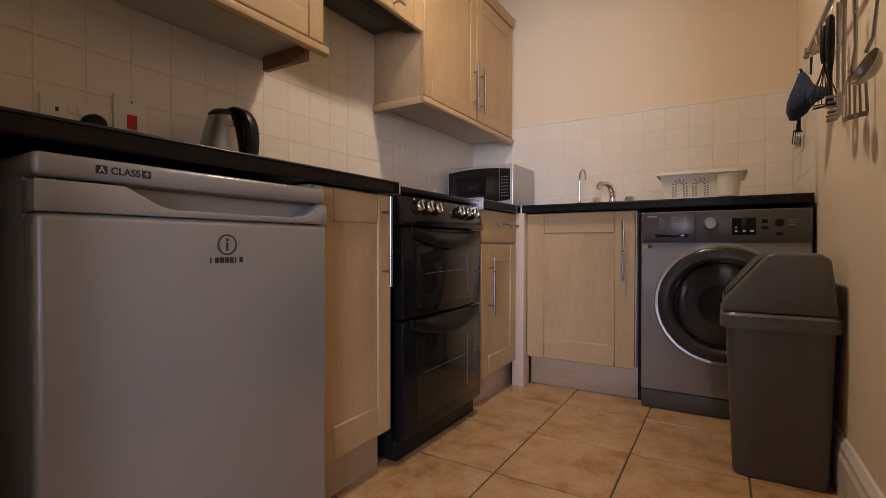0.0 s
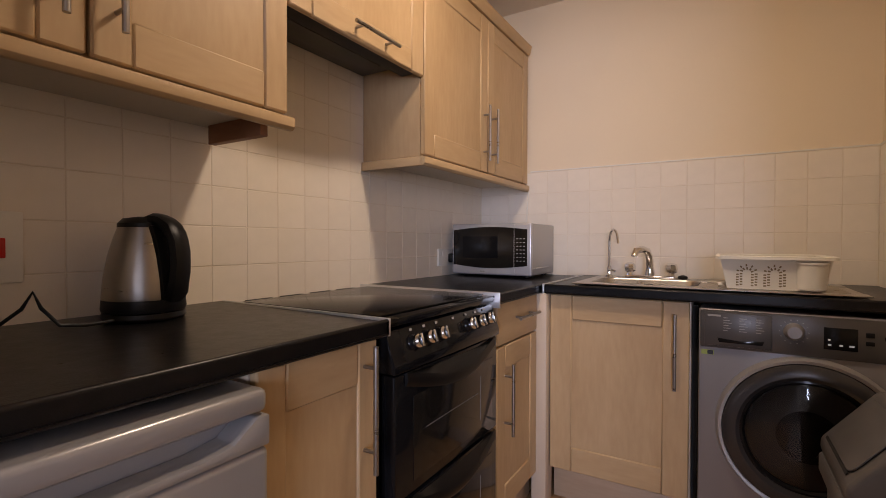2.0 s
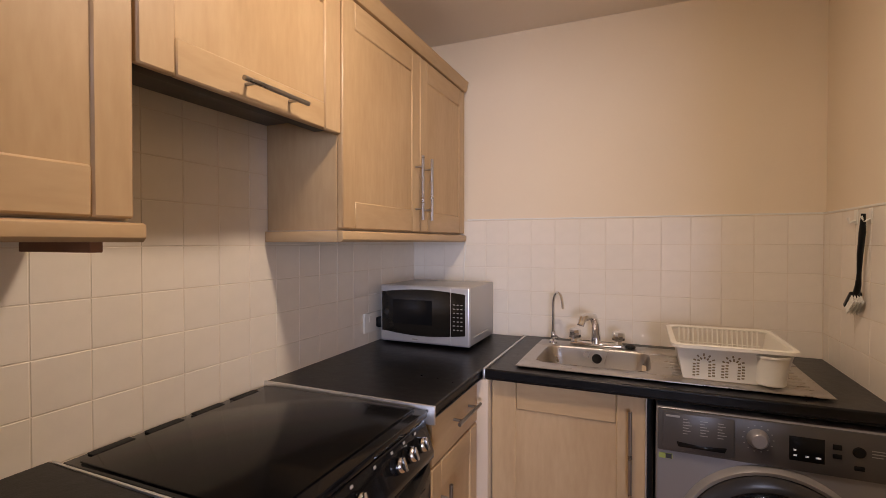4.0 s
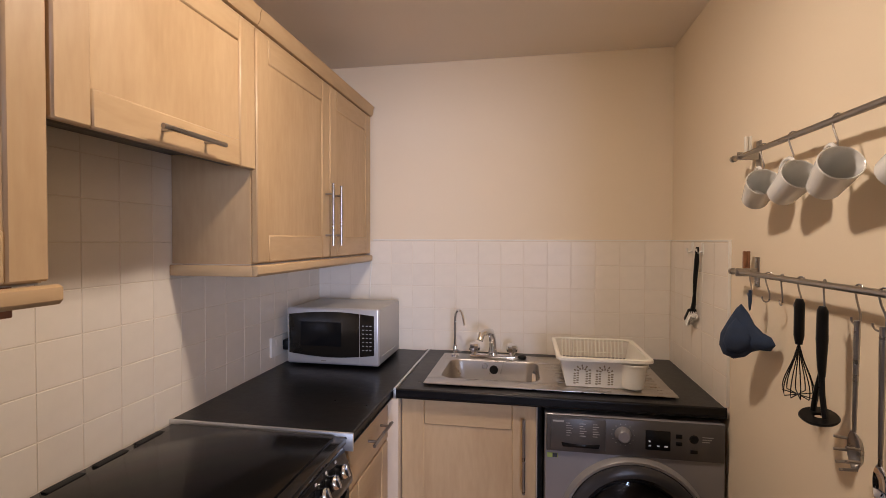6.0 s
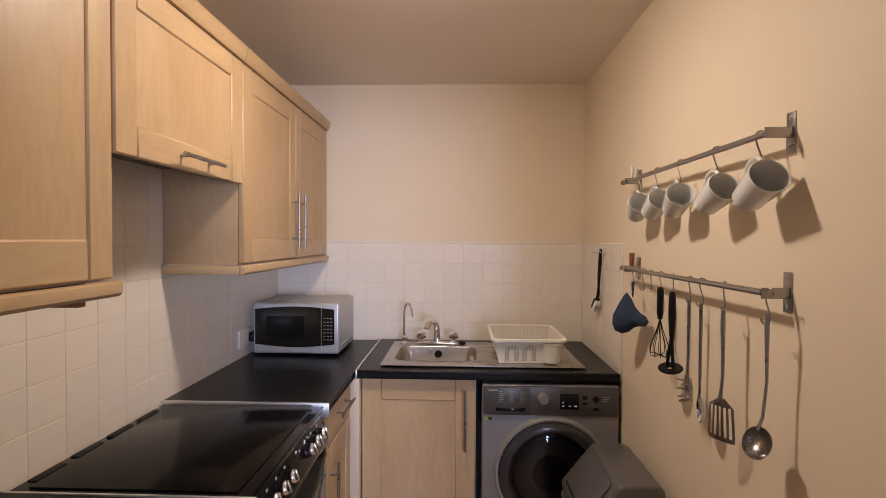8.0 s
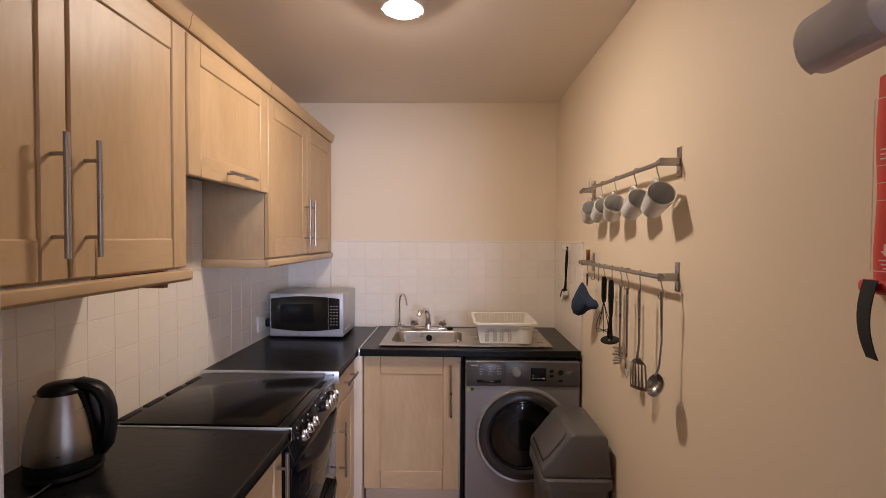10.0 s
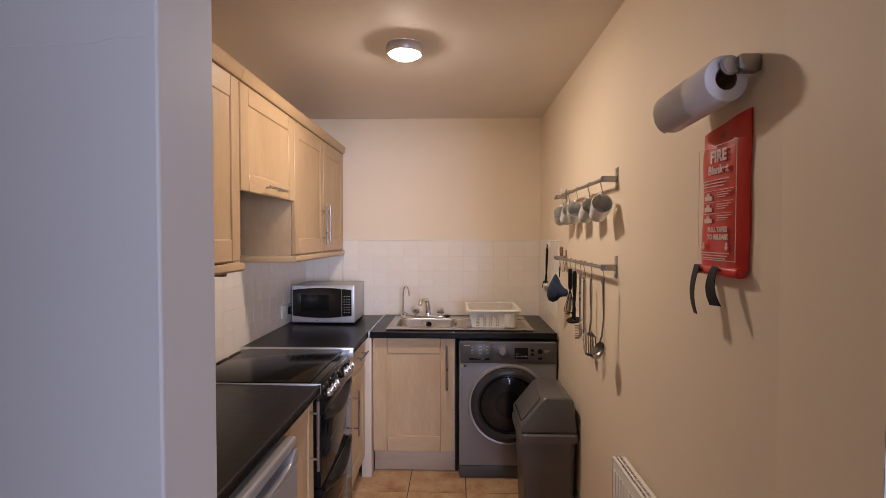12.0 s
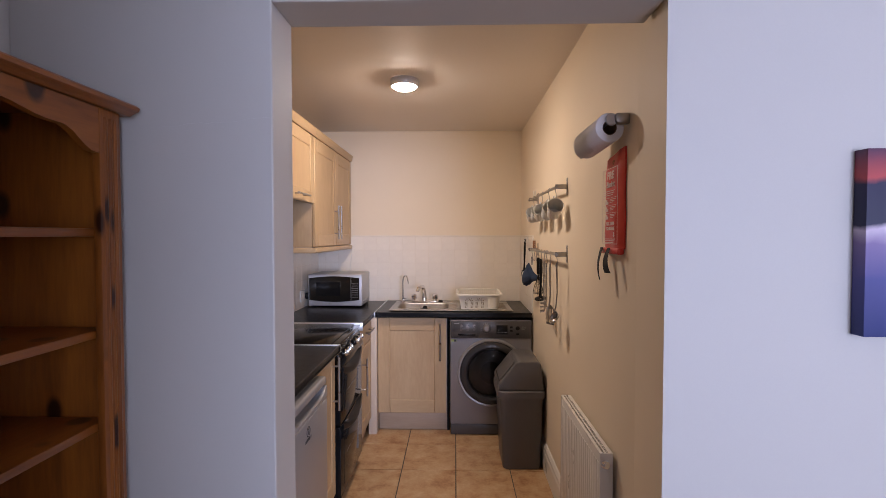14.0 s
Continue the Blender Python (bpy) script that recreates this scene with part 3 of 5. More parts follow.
CZ0, CZ1 = 1.385, 2.095
first = wall_cabinet(0.70, 1.505, CZ0, CZ1, ((0.702, 1.074, 1.034), (1.080, 1.503, 1.120)), "maple-effect double wall cabinet over the kettle")
part("batten", box(-0.80, -0.585, 1.452, 1.474, CZ0 - 0.055, CZ0 - 0.004, 0.002), RAW_WOOD, first, "raw brown wooden batten")
wall_cabinet(1.508, 2.117, 1.668, CZ1, ((1.51, 2.115, 0),), "maple-effect lift-up cabinet over the cooker hood", pelmet=False, flap=True, lift=0.062)
wall_cabinet(2.12, 3.155, CZ0, CZ1, ((2.122, 2.646, 2.607), (2.652, 3.152, 2.692)), "maple-effect double wall cabinet over the microwave")
hood = thing("cooker_hood", (-0.7, 1.81, 1.71), "dark integrated cooker hood under the lift-up cabinet", "cooker hood")
part("body", box(LEFT + 0.014, -0.60, 1.512, 2.113, 1.7185, 1.7265, 0.002), HOOD_GREY, hood)
part("filter", box(LEFT + 0.06, -0.70, 1.56, 2.06, 1.715, 1.718, 0.001), HOOD_GREY, hood)
part("visor", box(-0.640, -0.572, 1.515, 2.110, 1.680, 1.718, 0.006, seg=3), BLACK, hood, "black pull-out visor")
b = lathe([(0.0, 0.0), (0.048, 0.0), (0.05, 0.004), (0.054, 0.085), (0.051, 0.088), (0.047, 0.08), (0.044, 0.01), (0.0, 0.008)], pose(-0.66, 1.60, CZ1 + 0.001))
solid("pot", b, WHITE_PLASTIC, "white round pot standing on top of the wall cabinet", "pot")


# ---- fridge ----
fr = thing("fridge", (-0.5, 0.9, 0), "silver-grey undercounter fridge below the black worktop", "fridge")
F0, F1, FF = 0.612, 1.182, -0.212
part("body", box(-0.80, FF - 0.055, F0 + 0.004, F1 - 0.004, 0.02, 0.838, 0.004), FRIDGE_GREY, fr)
part("top_panel", box(-0.79, FF - 0.004, F0, F1, 0.806, 0.842, 0.010, seg=3), FRIDGE_GREY, fr)
part("door", box(FF - 0.05, FF, F0, F1, 0.055, 0.7535, 0.012, seg=4), FRIDGE_GREY, fr)
# handle band: cut away in the middle as a scoop
w = F1 - F0
outline = [(0, 0), (w, 0), (w, 0.047), (w - 0.022, 0.047), (w - 0.06, 0.020), (w - 0.11, 0.013), (0.20, 0.013), (0.17, 0.020), (0.12, 0.047), (0, 0.047)]
b = prism(outline, 0, 0.05, axes((FF - 0.05, F0, 0.7545), (0, 1, 0), (0, 0, 1), (1, 0, 0)), 0.003)
part("handle_band", b, FRIDGE_GREY, fr, "silver band with a scooped grip")
part("grip_recess", box(FF - 0.0535, FF - 0.0505, F0 + 0.03, F1 - 0.03, 0.756, 0.803, 0), FRIDGE_GREY, fr)
part("kick_panel", box(-0.74, FF - 0.03, F0 + 0.01, F1 - 0.01, 0.004, 0.05, 0.003), WASHER_DARK, fr)
fm = axes((FF + 0.0005, 0, 0), (0, 1, 0), (0, 0, 1), (1, 0, 0))
ring = tube([(FF + 0.0004, 0.912 + 0.019 * math.cos(a), 0.706 + 0.019 * math.sin(a)) for a in (2 * math.pi * k / 32 for k in range(32))], 0.0016, 6, loop=True)
part("emblem", ring, DARK_INK, fr, "dark ring emblem")
b = box(FF - 0.0002, FF + 0.001, 0.910, 0.914, 0.694, 0.710, 0)
box(FF - 0.0002, FF + 0.001, 0.910, 0.914, 0.713, 0.717, 0, b)
part("emblem_mark", b, DARK_INK, fr)
b = bmesh.new()
for k, (w0, h0) in enumerate(((0.003, 0.011), (0.009, 0.011), (0.009, 0.011), (0.008, 0.011), (0.008, 0.011), (0.003, 0.011), (0.008, 0.011))):
    y = 0.876 + 0.0105 * k
    box(FF - 0.0002, FF + 0.001, y, y + w0 * 0.9, 0.670, 0.670 + h0, 0, b)
part("maker_name", b, DARK_INK, fr, "dark maker's name as plain bars")
part("badge", box(FF - 0.0045, FF - 0.003, 0.690, 0.706, 0.818, 0.831, 0), DARK_INK, fr)
part("badge", box(FF - 0.0045, FF - 0.003, 0.758, 0.772, 0.818, 0.831, 0), DARK_INK, fr)
lettering("CLASS", 0.016, axes((FF - 0.0036, 0.733, 0.8190), (0, 1, 0), (0, 0, 1), (1, 0, 0)), DARK_INK, fr, bold=0.0004)
lettering("A", 0.014, axes((FF - 0.0023, 0.698, 0.8195), (0, 1, 0), (0, 0, 1), (1, 0, 0)), MICRO_SILVER, fr)
lettering("+", 0.016, axes((FF - 0.0023, 0.765, 0.8190), (0, 1, 0), (0, 0, 1), (1, 0, 0)), MICRO_SILVER, fr)


# ---- cooker ----
ck = thing("cooker", (-0.55, 1.81, 0), "black freestanding electric cooker with two ovens and chrome knobs", "cooker")
C0, C1, CF = 1.535, 2.098, -0.245
part("body", box(-0.82, CF - 0.045, C0, C1, 0.03, 0.872, 0.003), BLACK_GLOSS, ck)
part("hob_frame", box(-0.825, CF - 0.012, C0 - 0.003, C1 + 0.002, 0.873, 0.893, 0.004), BLACK_GLOSS, ck)
part("hob_glass", box(-0.785, CF - 0.045, C0 + 0.008, C1 - 0.008, 0.8935, 0.8985, 0.002), HOB_GLASS, ck, "black ceramic hob glass")
# raised bars painted dark for the shade inside the vent slots
b = bmesh.new()
for k in range(4):
    box(-0.818, -0.795, C0 + 0.04 + 0.125 * k, C0 + 0.13 + 0.125 * k, 0.8932, 0.8962, 0.001, b)
part("vent", b, RECESS_SHADE, ck)
# sloping control panel
b = prism([(0, 0), (0.055, 0.0), (0.055, 0.02), (0.028, 0.098), (0.0, 0.104)], C0, C1, axes((CF - 0.046, 0, 0.768), (1, 0, 0), (0, 0, 1), (0, 1, 0)), 0.004)
panel = part("control_panel", b, BLACK_GLOSS, ck, "glossy black control panel")
tilt = math.degrees(math.atan2(0.027, 0.078))
for y in (1.625, 1.683, 1.742, 1.905, 1.965, 2.025):
    m = pose(CF - 0.004, y, 0.828, 0, 90 - tilt, 0)
    knob = part("knob", lathe([(0.0, 0.026), (0.013, 0.026), (0.0165, 0.022), (0.018, 0.012), (0.0195, 0.003), (0.0215, 0.0)], m, 28), BLACK_GLOSS, panel, "black and chrome control knob")
    part("knob_ring", lathe([(0.0135, 0.0264), (0.0168, 0.0226), (0.0180, 0.018), (0.0182, 0.013)], m, 28), CHROME, panel, "chrome knob ring")
    b = box(-0.016, 0.016, -0.004, 0.004, 0.0235, 0.031, 0.002)
    b.transform(m)
    part("knob_grip", b, CHROME, panel)
for y in (1.625, 1.683, 1.742, 1.83, 1.905, 1.965, 2.025):
    o = box(-0.003, 0.003, -0.005, 0.005, 0.0012, 0.0018, 0)
    o.transform(pose(CF - 0.014, y, 0.857, 0, 90 - tilt, 0))
    part("marking", o, GREY_INK, panel)


def oven_door(name, z0, z1, window):
    d = part(name, box(CF - 0.042, CF, C0 + 0.012, C1, z0, z1, 0.006), BLACK_GLOSS, ck, "glossy black oven door")
    w0, w1 = window
    part("window", box(CF - 0.001, CF + 0.0015, C0 + 0.085, C1 - 0.035, w0, w1, 0.001), OVEN_GLASS, d, "dark oven window")
    # bowed grip along the door's top
    pts = [(CF + 0.018 * math.sin(math.pi * k / 14) + 0.004, C0 + 0.05 + (C1 - C0 - 0.08) * k / 14, z1 - 0.030 - 0.040 * math.sin(math.pi * k / 14)) for k in range(15)]
    b = bmesh.new()
    rows = []
    for x, y, z in pts:
        rows.append([b.verts.new((x, y, z)), b.verts.new((x + 0.006, y, z + 0.012)), b.verts.new((x + 0.002, y, z + 0.034)), b.verts.new((CF - 0.004, y, z1 - 0.004)), b.verts.new((CF - 0.004, y, z))])
    for a, c in zip(rows, rows[1:]):
        for k in range(5):
            b.faces.new((a[k], a[(k + 1) % 5], c[(k + 1) % 5], c[k]))
    b.faces.new(rows[0])
    b.faces.new(rows[-1][::-1])
    bmesh.ops.recalc_face_normals(b, faces=b.faces[:])
    part("grip", b, BLACK, d, "black bowed door grip")
    rail_z = w0 + 0.55 * (w1 - w0)
    part("shelf_line", tube([(CF + 0.0016, C0 + 0.14, rail_z), (CF + 0.0016, C1 - 0.14, rail_z + 0.004)], 0.0007, 5), GREY_INK, d)
    part("runner_line", tube([(CF + 0.0016, C1 - 0.12, w0 + 0.03), (CF + 0.0016, C1 - 0.12, w1 - 0.04)], 0.0006, 5), GREY_INK, d)


oven_door("upper_oven_door", 0.465, 0.762, (0.495, 0.70))
oven_door("lower_oven_door", 0.075, 0.458, (0.12, 0.395))
part("base_panel", box(-0.80, CF - 0.03, C0 + 0.015, C1 - 0.01, 0.004, 0.07, 0.003), BLACK, ck)


# ---- washing machine ----
wm = thing("washing_machine", (0.615, 2.8, 0), "graphite front-loading washing machine under the worktop", "washing machine")
W0, W1, WF = 0.318, 0.908, 2.53
part("body", box(W0, W1, WF, 3.10, 0.082, 0.845, 0.006, seg=3), WASHER_GREY, wm)
part("plinth", box(W0 + 0.002, W1 - 0.002, WF + 0.004, 3.08, 0.004, 0.080, 0.004), WASHER_DARK, wm)
fascia = part("control_panel", box(W0 + 0.004, W1 - 0.004, WF - 0.008, WF + 0.004, 0.715, 0.842, 0.004), WASHER_DARK, wm)
part("detergent_drawer", box(W0 + 0.018, W0 + 0.205, WF - 0.013, WF - 0.007, 0.724, 0.836, 0.004), WASHER_DARK, fascia)
b = prism([(0, 0), (0.12, 0), (0.125, 0.014), (0.06, 0.008), (-0.005, 0.014)], 0, 0.006, axes((W0 + 0.06, WF - 0.0125, 0.737), (1, 0, 0), (0, 0, 1), (0, -1, 0)), 0.001)
part("drawer_grip", b, BLACK_GLOSS, fascia)
for c in range(3):
    for r in range(6):
        x = W0 + 0.072 + 0.045 * c
        part("programme_line", box(x, x + 0.012 + 0.014 * ((r * 7 + c * 3) % 5) / 5, WF - 0.0138, WF - 0.0128, 0.818 - 0.0085 * r, 0.8202 - 0.0085 * r, 0), GREY_INK, fascia)
part("maker_mark", box(W0 + 0.026, W0 + 0.064, WF - 0.0138, WF - 0.0128, 0.822, 0.828, 0), GREY_INK, fascia)
part("dial", lathe([(0.0, 0.024), (0.018, 0.024), (0.022, 0.02), (0.024, 0.006), (0.028, 0.0)], pose(W0 + 0.262, WF - 0.008, 0.79, 90), 32), WASHER_GREY, fascia, "grey programme dial")
b = bmesh.new()
for k in range(14):
    a = 2 * math.pi * k / 14
    x, z = W0 + 0.262 + 0.037 * math.cos(a), 0.79 + 0.037 * math.sin(a)
    box(x - 0.0018, x + 0.0018, WF - 0.0092, WF - 0.008, z - 0.001, z + 0.001, 0, b)
part("dial_marks", b, GREY_INK, fascia)
part("display", box(W0 + 0.335, W0 + 0.415, WF - 0.0095, WF - 0.0078, 0.745, 0.812, 0.001), BLACK_GLOSS, fascia, "black display window")
b = bmesh.new()
for x, z, w0 in ((0.345, 0.757, 0.008), (0.372, 0.757, 0.008), (0.395, 0.757, 0.012), (0.345, 0.772, 0.006)):
    box(W0 + x, W0 + x + w0, WF - 0.0101, WF - 0.0094, z, z + 0.005, 0, b)
part("display_digits", b, DISPLAY, fascia)
for x, z, w0, h0 in ((0.432, 0.79, 0.02, 0.014), (0.432, 0.766, 0.02, 0.012), (0.478, 0.742, 0.022, 0.012)):
    part("button", box(W0 + x, W0 + x + w0, WF - 0.0105, WF - 0.0078, z, z + h0, 0.001), BLACK_GLOSS, fascia)
part("start_button", lathe([(0.0, 0.004), (0.012, 0.004), (0.015, 0.0)], pose(W0 + 0.489, WF - 0.0078, 0.79, 90), 24), BLACK_GLOSS, fascia)
b = bmesh.new()
for r in range(3):
    box(W0 + 0.515, W0 + 0.55 - 0.006 * r, WF - 0.0092, WF - 0.008, 0.798 - 0.008 * r, 0.8002 - 0.008 * r, 0, b)
part("small_print", b, GREY_INK, fascia)
DX, DZ = 0.617, 0.465
md = pose(DX, WF, DZ, 90) @ Matrix.Diagonal((1.025, 1.025, 1, 1))
door = part("porthole_door", lathe([(0.170, 0.008), (0.175, 0.030), (0.186, 0.039), (0.206, 0.039), (0.222, 0.028), (0.226, 0.0)], md, 64), WASHER_RING, wm, "dark porthole door ring")
part("rim", lathe([(0.222, 0.004), (0.225, 0.024), (0.234, 0.026), (0.239, 0.016), (0.243, 0.0)], md, 64), RIM_SILVER, wm, "silver-grey rim round the porthole")
mg = md @ Matrix.Diagonal((1.13, 1.13, 1, 1))
# near-black disc painted in for the unlit drum; the body isn't pierced
part("drum_back", lathe([(0.0, 0.0035), (0.154, 0.003)], mg, 48), RECESS_SHADE, door)
part("drum", lathe([(0.070, 0.008), (0.096, 0.005), (0.128, 0.006), (0.138, 0.010), (0.142, 0.0045)], mg, 48), WASHER_DARK, door, "dark steel drum behind the glass")
part("drum_paddle", tube([mg @ Vector((0.02 + 0.028 * k, -0.05 + 0.035 * k, 0.008)) for k in range(4)], 0.005, 8), WASHER_DARK, door)
part("porthole_glass", lathe([(0.0, 0.030), (0.06, 0.029), (0.11, 0.024), (0.140, 0.016), (0.150, 0.013)], mg, 48), PORTHOLE, door, "smoked glass bowl of the porthole")
part("glass_edge", lathe([(0.142, 0.014), (0.148, 0.024), (0.157, 0.022)], mg, 48), BLACK_GLOSS, door)
b = box(W0 + 0.008, W0 + 0.045, WF - 0.0012, WF + 0.001, 0.689, 0.705, 0)
label_ = part("energy_label", b, GREEN, wm, "small green and black energy label")
part("label_mark", box(W0 + 0.026, W0 + 0.043, WF - 0.002, WF - 0.0012, 0.690, 0.704, 0), DARK_INK, label_)
hose = solid("drain_hose", tube([(0.914, 2.60, 0.70 - 0.1 * k) for k in range(7)], 0.006, 8), BLACK, "black hose beside the washing machine", "hose")


# ---- swing bin ----
bn = thing("swing_bin", (0.78, 2.15, 0), "grey plastic swing-lid bin in front of the washing machine", "bin")


def rounded(x0, x1, y0, y1, r, n=5):
    pts = []
    for cx, cy, a0 in ((x1 - r, y1 - r, 0), (x0 + r, y1 - r, 90), (x0 + r, y0 + r, 180), (x1 - r, y0 + r, 270)):
        for k in range(n + 1):
            a = radians(a0 + 90 * k / n)
            pts.append((cx + r * math.cos(a), cy + r * math.sin(a)))
    return pts


def loft(sections, cap=True):
    """Joins outlines of equal length, each with its height."""
    b = bmesh.new()
    rings = [[b.verts.new((x, y, z)) for x, y in o] for o, z in sections]
    for a, c in zip(rings, rings[1:]):
        for k in range(len(a)):
            j = (k + 1) % len(a)
            b.faces.new((a[k], a[j], c[j], c[k]))
    if cap:
        b.faces.new(rings[0][::-1])
        b.faces.new(rings[-1])
    bmesh.ops.recalc_face_normals(b, faces=b.faces[:])
    return b


BX0, BX1, BY0, BY1 = 0.652, 0.890, 2.03, 2.33
part("tub", loft([(rounded(BX0 + 0.004, BX1 - 0.004, BY0 + 0.004, BY1 - 0.004, 0.03), 0.002), (rounded(BX0, BX1, BY0, BY1, 0.03), 0.012), (rounded(BX0 - 0.022, BX1 + 0.012, BY0 - 0.012, BY1 + 0.012, 0.035), 0.475)]), BIN_GREY, bn)
collar = loft([(rounded(BX0 - 0.036, BX1 + 0.024, BY0 - 0.024, BY1 + 0.024, 0.04), 0.455), (rounded(BX0 - 0.036, BX1 + 0.024, BY0 - 0.024, BY1 + 0.024, 0.04), 0.492), (rounded(BX0 - 0.030, BX1 + 0.016, BY0 - 0.017, BY1 + 0.017, 0.038), 0.500)])
lid = part("lid", collar, BIN_GREY, bn, "grey hooded bin lid")
# hood: sloping towards the room's middle, flat on top, leaning in on the other side
prof = [(BX0 - 0.030, 0.499), (BX1 + 0.014, 0.499), (BX1 - 0.004, 0.665), (BX1 - 0.03, 0.682), (0.755, 0.684), (0.735, 0.676), (BX0 - 0.03, 0.535)]
b = prism(prof, -(BY1 + 0.014), -(BY0 - 0.014), axes((0, 0, 0), (1, 0, 0), (0, 0, 1), (0, -1, 0)), 0.012, seg=3)
part("hood", b, BIN_GREY, lid)
dx, dz = 0.735 - (BX0 - 0.03), 0.676 - 0.535
ln = math.hypot(dx, dz)
m = axes((BX0 - 0.03 - 0.002 * dz / ln, BY0 + 0.022, 0.535 + 0.002 * dx / ln), (dx / ln, 0, dz / ln), (0, 1, 0), (-dz / ln, 0, dx / ln))
b = prism(rounded(0.022, ln - 0.012, 0.0, BY1 - BY0 - 0.044, 0.025), 0, 0.004, m, 0.0015)
part("flap", b, BIN_GREY, lid, "swinging lid flap")
# strip coloured dark for the shade within the lid's slot
b = prism(rounded(0.014, 0.021, 0.01, BY1 - BY0 - 0.054, 0.003), 0, 0.0025, m)
part("slot", b, RECESS_SHADE, lid)


# ---- microwave ----
mw = thing("microwave", (-0.59, 2.92, CT), "silver microwave oven with a black glass door on the worktop", "microwave")
M0, M1, MF, MZ0, MZ1 = -0.800, -0.375, 2.765, CT + 0.012, 1.160
part("case", box(M0 + 0.004, M1 - 0.002, MF + 0.022, 3.10, MZ0, MZ1 - 0.002, 0.006), MICRO_SIDE, mw)
front = part("front", box(M0, M1, MF, MF + 0.021, MZ0 - 0.002, MZ1, 0.009, seg=3), MICRO_SILVER, mw, "silver front frame")
bow = [math.sin(math.pi * k / 16) for k in range(17)]
outline = [(0.010 + 0.394 * k / 16, 0.050 - 0.015 * bow[k]) for k in range(17)] + [(0.404 - 0.394 * k / 16, 0.222 + 0.014 * bow[k]) for k in range(17)]
part("door_glass", prism(outline, 0, 0.004, axes((M0, MF + 0.001, MZ0 - 0.004), (1, 0, 0), (0, 0, 1), (0, -1, 0)), 0.001), OVEN_GLASS, front, "bowed black glass door and control panel")
part("door_window", box(M0 + 0.065, M0 + 0.255, MF - 0.0040, MF - 0.0028, MZ0 + 0.080, MZ0 + 0.186, 0.001), BLACK_GLOSS, front)
for r in range(7):
    for c in range(3):
        x, z = M0 + 0.351 + 0.0165 * c, MZ0 + 0.172 - 0.0175 * r
        part("key", box(x, x + 0.009, MF - 0.0036, MF - 0.0028, z, z + 0.004, 0), GREY_INK, front)
part("door_seam", box(M0 + 0.3385, M0 + 0.3400, MF - 0.0042, MF + 0.002, MZ0, MZ1 - 0.004, 0), MICRO_SILVER, front)
part("maker_mark", box(M0 + 0.160, M0 + 0.184, MF - 0.0007, MF + 0.001, MZ0 + 0.012, MZ0 + 0.018, 0), GREY_INK, front)
part("side_vent", box(M1 - 0.003, M1 + 0.002, MF + 0.05, MF + 0.25, MZ0 + 0.03, MZ0 + 0.036, 0.001), MICRO_SIDE, mw)
for x in (M0 + 0.04, M1 - 0.04):
    for y in (MF + 0.05, 3.05):
        part("foot", lathe([(0.0, 0), (0.014, 0), (0.014, 0.012), (0, 0.0125)], pose(x, y, CT + 0.0003), 16), BLACK, mw)


# ---- kettle ----
kt = thing("kettle", (-0.70, 1.25, CT), "brushed steel jug kettle with a black handle on the worktop", "kettle")
m = pose(-0.705, 1.243, CT + 0.001, 0, 0, 14) @ Matrix.Diagonal((1.0, 1.0, 0.94, 1))
part("power_base", lathe([(0, 0), (0.077, 0), (0.081, 0.006), (0.079, 0.016), (0.0, 0.018)], m, 40), BLACK, kt)
part("base_band", lathe([(0.0, 0.019), (0.079, 0.019), (0.081, 0.026), (0.0795, 0.046)], m, 40), BLACK, kt)
part("jug", lathe([(0.0788, 0.0465), (0.0795, 0.052), (0.076, 0.095), (0.068, 0.145), (0.057, 0.188), (0.049, 0.212), (0.045, 0.214)], m, 48), STEEL, kt, "brushed steel body")
part("lid", lathe([(0.0505, 0.2105), (0.050, 0.220), (0.040, 0.231), (0.014, 0.236), (0.0, 0.2365)], m, 40), BLACK, kt)
b = prism([(-0.044, 0.192), (-0.058, 0.208), (-0.044, 0.211)], -0.02, 0.02, m @ axes((0, 0, 0), (1, 0, 0), (0, 0, 1), (0, -1, 0)), 0.003)
part("spout", b, STEEL, kt)
pts = [(0.020, 0.224), (0.054, 0.224), (0.078, 0.210), (0.094, 0.178), (0.099, 0.132), (0.094, 0.084), (0.080, 0.046)]
b = bmesh.new()
rows = []
for i, (x, z) in enumerate(pts):
    wd = 0.018 if i < 6 else 0.015
    d = Vector((pts[min(i + 1, 6)][0] - pts[max(i - 1, 0)][0], 0, pts[min(i + 1, 6)][1] - pts[max(i - 1, 0)][1])).normalized()
    nrm = Vector((-d.z, 0, d.x)) * 0.011
    rows.append([b.verts.new((x + s * nrm.x, y, z + s * nrm.z)) for s, y in ((1, -wd), (1.3, 0), (1, wd), (-1, wd), (-1.2, 0), (-1, -wd))])
for a, c in zip(rows, rows[1:]):
    for k in range(6):
        b.faces.new((a[k], a[(k + 1) % 6], c[(k + 1) % 6], c[k]))
b.faces.new(rows[0])
b.faces.new(rows[-1][::-1])
bmesh.ops.recalc_face_normals(b, faces=b.faces[:])
bmesh.ops.subdivide_edges(b, edges=b.edges[:], cuts=1, use_grid_fill=True, smooth=0.6)
b.transform(m)
part("handle", b, BLACK, kt, "black looped handle")
b = prism([(0.040, 0.216), (0.054, 0.214), (0.066, 0.175), (0.078, 0.115), (0.083, 0.047), (0.070, 0.047)], -0.026, 0.026, m @ axes((0, 0, 0), (1, 0, 0), (0, 0, 1), (0, -1, 0)), 0.001)
part("back_strip", b, BLACK, kt)
